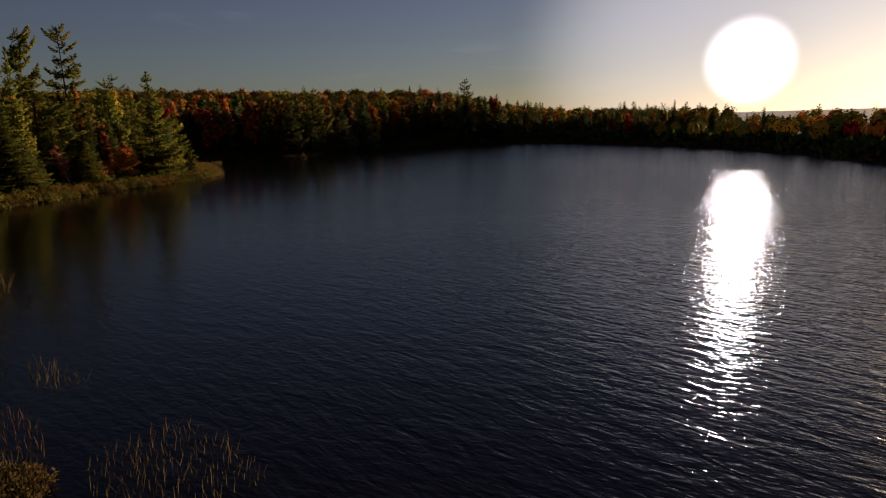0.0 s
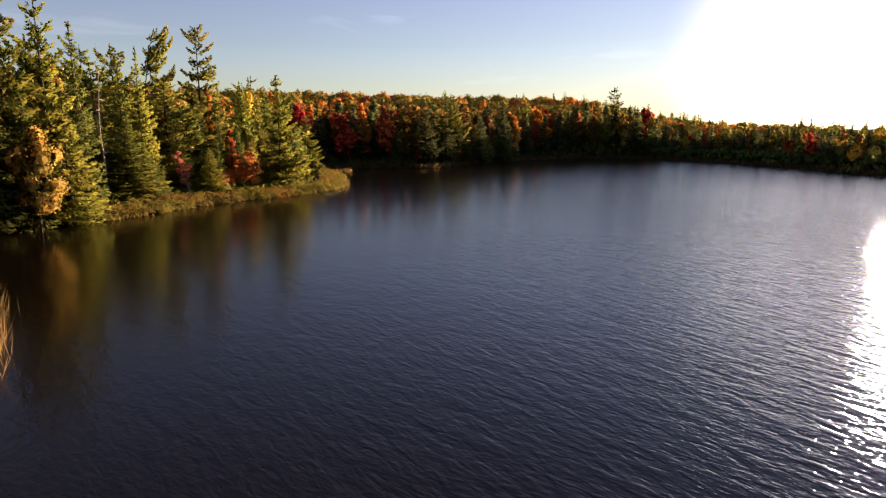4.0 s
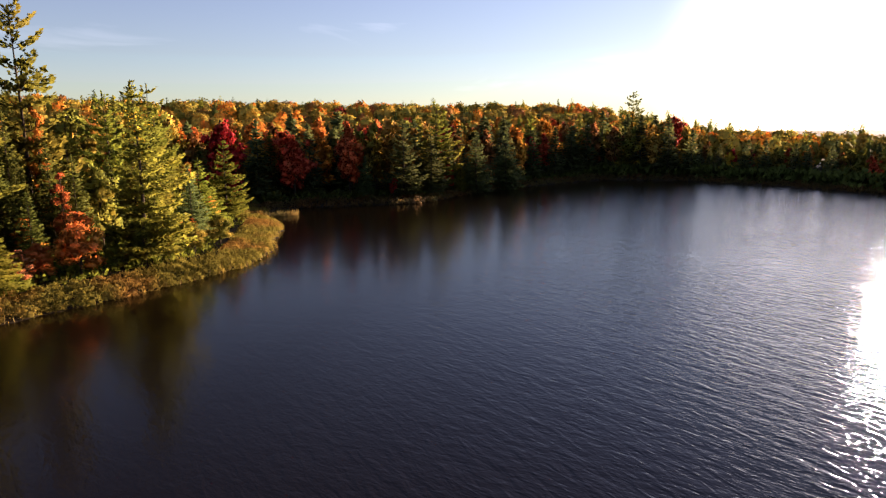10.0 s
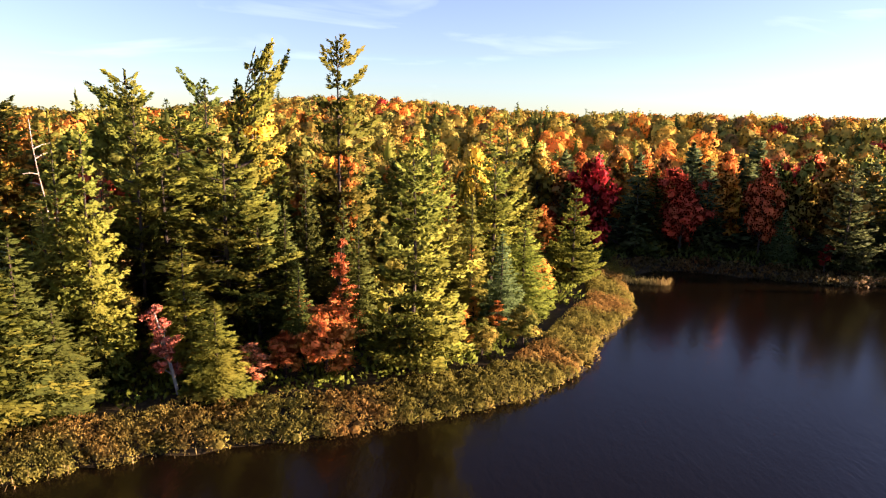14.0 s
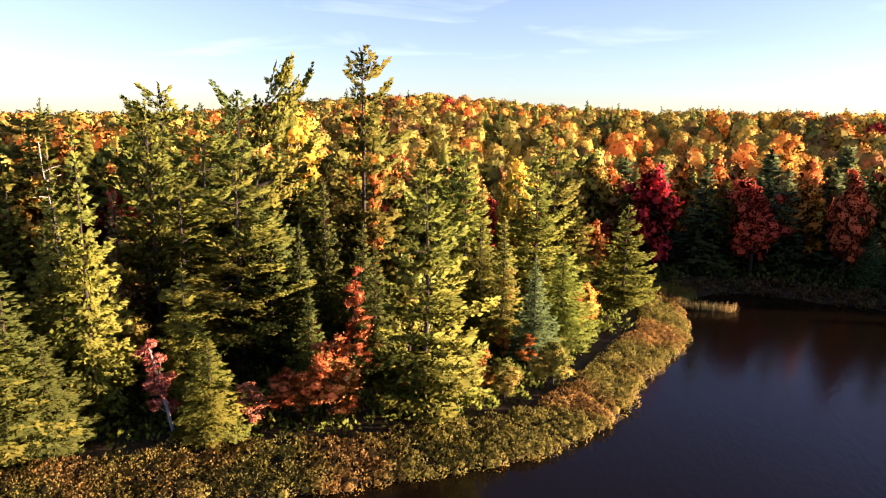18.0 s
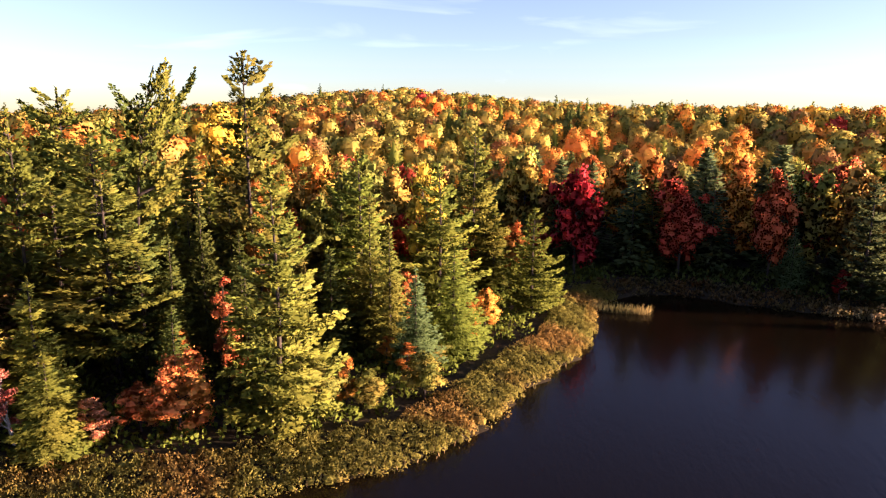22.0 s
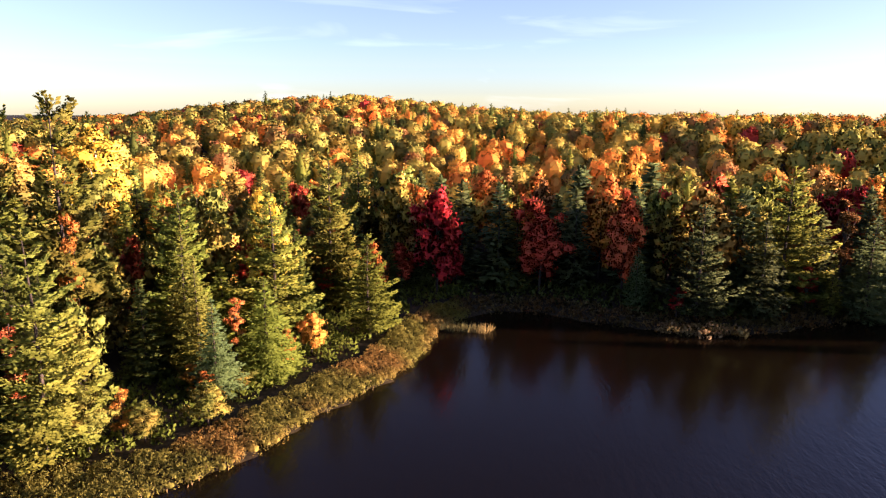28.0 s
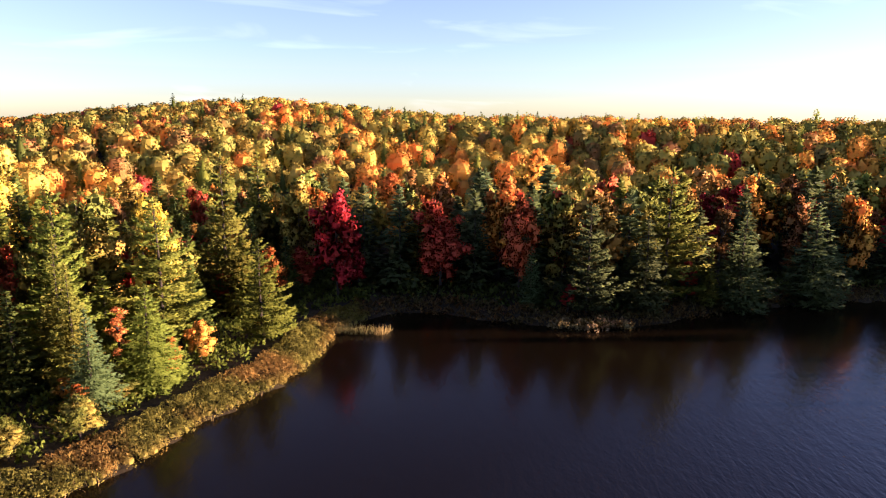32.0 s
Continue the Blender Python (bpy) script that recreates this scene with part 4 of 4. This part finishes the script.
AUTUMN = [("gold", 4.6), ("orange", 2.6), ("green", 2.6), ("yellow", 0.4), ("spruce", 0.6), ("red", 0.2), ("rust", 1.2), ("pine", 0.6)]
MIXED = [("spruce", 2.0), ("gold", 2.8), ("pine", 1.2), ("orange", 1.4), ("green", 3.0), ("red", 0.6), ("fir", 0.4), ("yellow", 0.9)]
# slope behind the point and the round hill
far_trees(31, (-210, 40, -8, 345), 4.9, lambda x, y, d: (d >= np.where(y < 152, 46, 24)) & (x < 0.5 * y - 140) | ((y < 66) & (d > 6) & (x < -40) & (x > -150)), AUTUMN, (5.8, 8.8))
far_trees(32, (-345, 40, -210, 345), 7.0, lambda x, y, d: x < -210, AUTUMN, (6, 8.5))
# ridge beyond the lake
far_trees(33, (-125, 120, 0, 345), 4.9, lambda x, y, d: (d >= np.where(y < 152, 46, 24)) & (x >= 0.5 * y - 140) & (x < -8), MIXED, (6.5, 9.5))
# low shore under the sun and the eastern shore
far_trees(36, (-8, 190, 70, 330), 4.6, lambda x, y, d: (d >= 24) & (d < 90), MIXED, (6, 8.5))
far_trees(34, (30, -10, 110, 215), 5.2, lambda x, y, d: (d > 4) & (d < 40) & (y < 0.25 * x + 163), MIXED, (4.5, 6.5))
far_trees(35, (-70, -70, 50, 40), 7.0, lambda x, y, d: (d > 16) & (d < 50) & (y < 10), MIXED, (8, 12))
for leaf, crowns in WOODS.items():
    quads = np.concatenate([a for a, _ in crowns]).reshape(-1, 3)
    tagged(mesh_object("distant_woods", quads, np.arange(len(quads)).reshape(-1, 4), LEAF[leaf], normals=np.concatenate([b for _, b in crowns]).reshape(-1, 3)), {
        "gold": "gold-green autumn crowns on the slopes", "orange": "orange autumn crowns on the slopes", "green": "green crowns on the slopes", "yellow": "yellow autumn crowns on the slopes",
        "spruce": "dark conifer crowns on the slopes", "red": "red autumn crowns on the slopes", "rust": "rust-brown crowns on the slopes", "pine": "green pine crowns on the slopes",
        "fir": "bright conifer crowns on the slopes"}[leaf], "woods", kind="stuff")


# ---- low growth along the water ----
def bushes(name, label, seed, box, gap, keep, leaf, radius, leaves, size, category="shrubs", heart=False):
    """A belt of low rounded shrubs, each a dome of small leaves on the ground."""
    x, y, d, rng = scatter(seed, box, gap, keep)
    n = len(x)
    r = rng.uniform(*radius, n) * (0.75 + 0.5 * rng.random(n))
    way = unit(rng.normal(0, 1, (n, leaves, 3)) * (1, 1, 0.9) + (0, 0, 0.2 if heart else 0.45))
    way[..., 2] = np.abs(way[..., 2])
    reach = r[:, None, None] * rng.uniform(0.78, 1.05, (n, leaves, 1))
    p = np.stack([x, y, np.maximum(land(x, y), 0) - 0.05], -1)[:, None] + way * reach * (1, 1, 1.1)
    m = n * leaves
    tufts, _ = sprays(rng, p.reshape(-1, 3), (way * 0.8 + rng.normal(0, 0.5, way.shape) + (0, 0, 0.6)).reshape(-1, 3), size * rng.uniform(0.7, 1.3, m), size * 0.6, 1.5)
    hearts = [lump(rng, (x[k], y[k], max(float(z), 0) - 0.05), np.array([1, 1, 1.1]) * r[k] * 0.42, 3, 6, 0.1) for k, z in enumerate(land(x, y))] if heart else []
    outward = np.concatenate([way.reshape(-1, 3)] + [(h - (x[k], y[k], 0)).reshape(-1, 4, 3).mean(1) for k, h in enumerate(hearts)])
    verts = np.concatenate([tufts] + hearts)
    return tagged(mesh_object(name, verts, np.arange(len(verts)).reshape(-1, 4), LEAF[leaf], normals=rounded(verts, outward, 0.35)), label, category, kind="stuff")


bushes("shrub_belt", "dense olive-bronze bog shrubs along the shore of the point", 41, (-72, 74, -43, 148), 0.66, lambda x, y, d: (d > -0.15) & (d < 3.5) & (y > 76) & (y < 147), "shrub", (0.38, 0.8), 190, 0.125, heart=True)
bushes("shrub_belt", "leafy green undergrowth beneath the trees of the point", 42, (-84, 56, -44, 150), 1.3, lambda x, y, d: (d > 4.6) & (d < 17) & (y < 150), "fir", (0.6, 1.0), 46, 0.36)
bushes("shrub_belt", "olive shrubs along the inner shore", 43, (-66, 30, -24, 78), 0.85, lambda x, y, d: (d > -0.15) & (d < 5.5) & (y <= 76), "shrub", (0.5, 0.9), 80, 0.20)
# dark heath leaves stand in for the shade on this shore
bushes("shrub_belt", "low shrubs along the far shore, shade put into their dark leaf colour", 44, (-75, 144, 46, 220), 0.95, lambda x, y, d: (d > -0.3) & (d < 3.6) & (y >= 147), "heath", (0.5, 0.8), 44, 0.28)
bushes("shrub_belt", "low shrubs along the eastern shore", 45, (20, 0, 62, 200), 2.2, lambda x, y, d: (d > -0.1) & (d < 6) & (y < 0.25 * x + 163), "shrub", (0.8, 1.4), 24, 0.7)
bushes("shrub_belt", "tall dark undergrowth below the trees of the far end", 47, (-14, 0, 62, 226), 1.8, lambda x, y, d: (d > 3.0) & (d < 11) & ((y > 120) | (x > 38)), "spruce", (1.6, 2.4), 34, 1.1)
bushes("shrub_belt", "dark undergrowth below the trees of the far shore", 48, (-80, 142, -4, 226), 1.7, lambda x, y, d: (d > 3.2) & (d < 11) & (y > 147), "spruce", (0.8, 1.3), 34, 0.5)
bushes("shrub_patch", "pale tussock of shrubs at the far shore's edge", 46, (-50, 155, -37, 169), 0.7, lambda x, y, d: (d > -0.9) & (d < 1.1) & (np.hypot(x + 43.2, y - 161.6) < 4.0), "sedge", (0.4, 0.7), 44, 0.30)


def blades(name, label, seed, box, gap, keep, leaf, high, width, category="grass", floor=None):
    """Upright grass or sedge blades, bent a little by the wind."""
    x, y, d, rng = scatter(seed, box, gap, keep)
    n = len(x)
    h = rng.uniform(*high, n)
    base = np.stack([x, y, np.maximum(land(x, y), -0.1) if floor is None else np.full(n, floor)], -1)
    tilt = np.stack([rng.normal(0.08, 0.22, n), rng.normal(0.0, 0.22, n), np.ones(n)], -1)
    verts, faces = sprays(rng, base + unit(tilt) * (h * 0.4)[:, None], tilt, h, width, 0.0)
    return tagged(mesh_object(name, verts, faces, LEAF[leaf]), label, category, kind="stuff")


blades("reed_bed", "pale golden sedge standing in shallow water at the cove", 51, (-62, 138, -52, 150), 0.16, lambda x, y, d: (d > -4.6) & (d < 0.6) & (np.abs(y - 143.2 - 0.9 * (x + 57.5)) < 1.2) & (x < -55.0), "reed", (0.6, 1.05), 0.06, "reeds")
blades("reed_bed", "golden sedge in the shallows near the launching bank", 52, (-50, 36, -28, 60), 0.15, lambda x, y, d: (np.hypot((0.72 * (x + 38.5) - 0.69 * (y - 47.8)) / 10.0, (0.69 * (x + 38.5) + 0.72 * (y - 47.8)) / 3.4) < 0.95 + 0.22 * np.sin(2.9 * x + y) * np.sin(2.3 * y) + 0.2 * np.sin(11 * x) * np.sin(9 * y)), "reed", (0.7, 1.5), 0.03, "reeds", -0.05)
blades("bank_grass", "dry golden-green grass on the near bank", 53, (-30, 10, -10, 36), 0.07, lambda x, y, d: (d > -0.6) & (d < 4) & (land(x, y) > 0.03), "heath", (0.1, 0.22), 0.025)
bushes("bank_tussocks", "low olive-brown tussocks of bog shrubs on the near bank", 56, (-30, 12, -10, 36), 0.26, lambda x, y, d: (d > -0.7) & (d < 3.2) & (land(x, y) > 0.0), "heath", (0.16, 0.34), 40, 0.085, "tussocks")
blades("weed_stems", "thin dry reddish weed stems in the water off the near bank", 54, (-32, 16, -10, 40), 0.2, lambda x, y, d: (d > -3.8) & (d < 0.1) & (np.sin(1.1 * x + 1.0) + np.sin(0.9 * y) > 0.2), "heath", (0.25, 0.6), 0.016)
blades("sedge_fringe", "thin sedge along the shore of the point", 55, (-66, 74, -43, 146), 0.5, lambda x, y, d: (d > -0.5) & (d < 0.4), "sedge", (0.3, 0.6), 0.05)
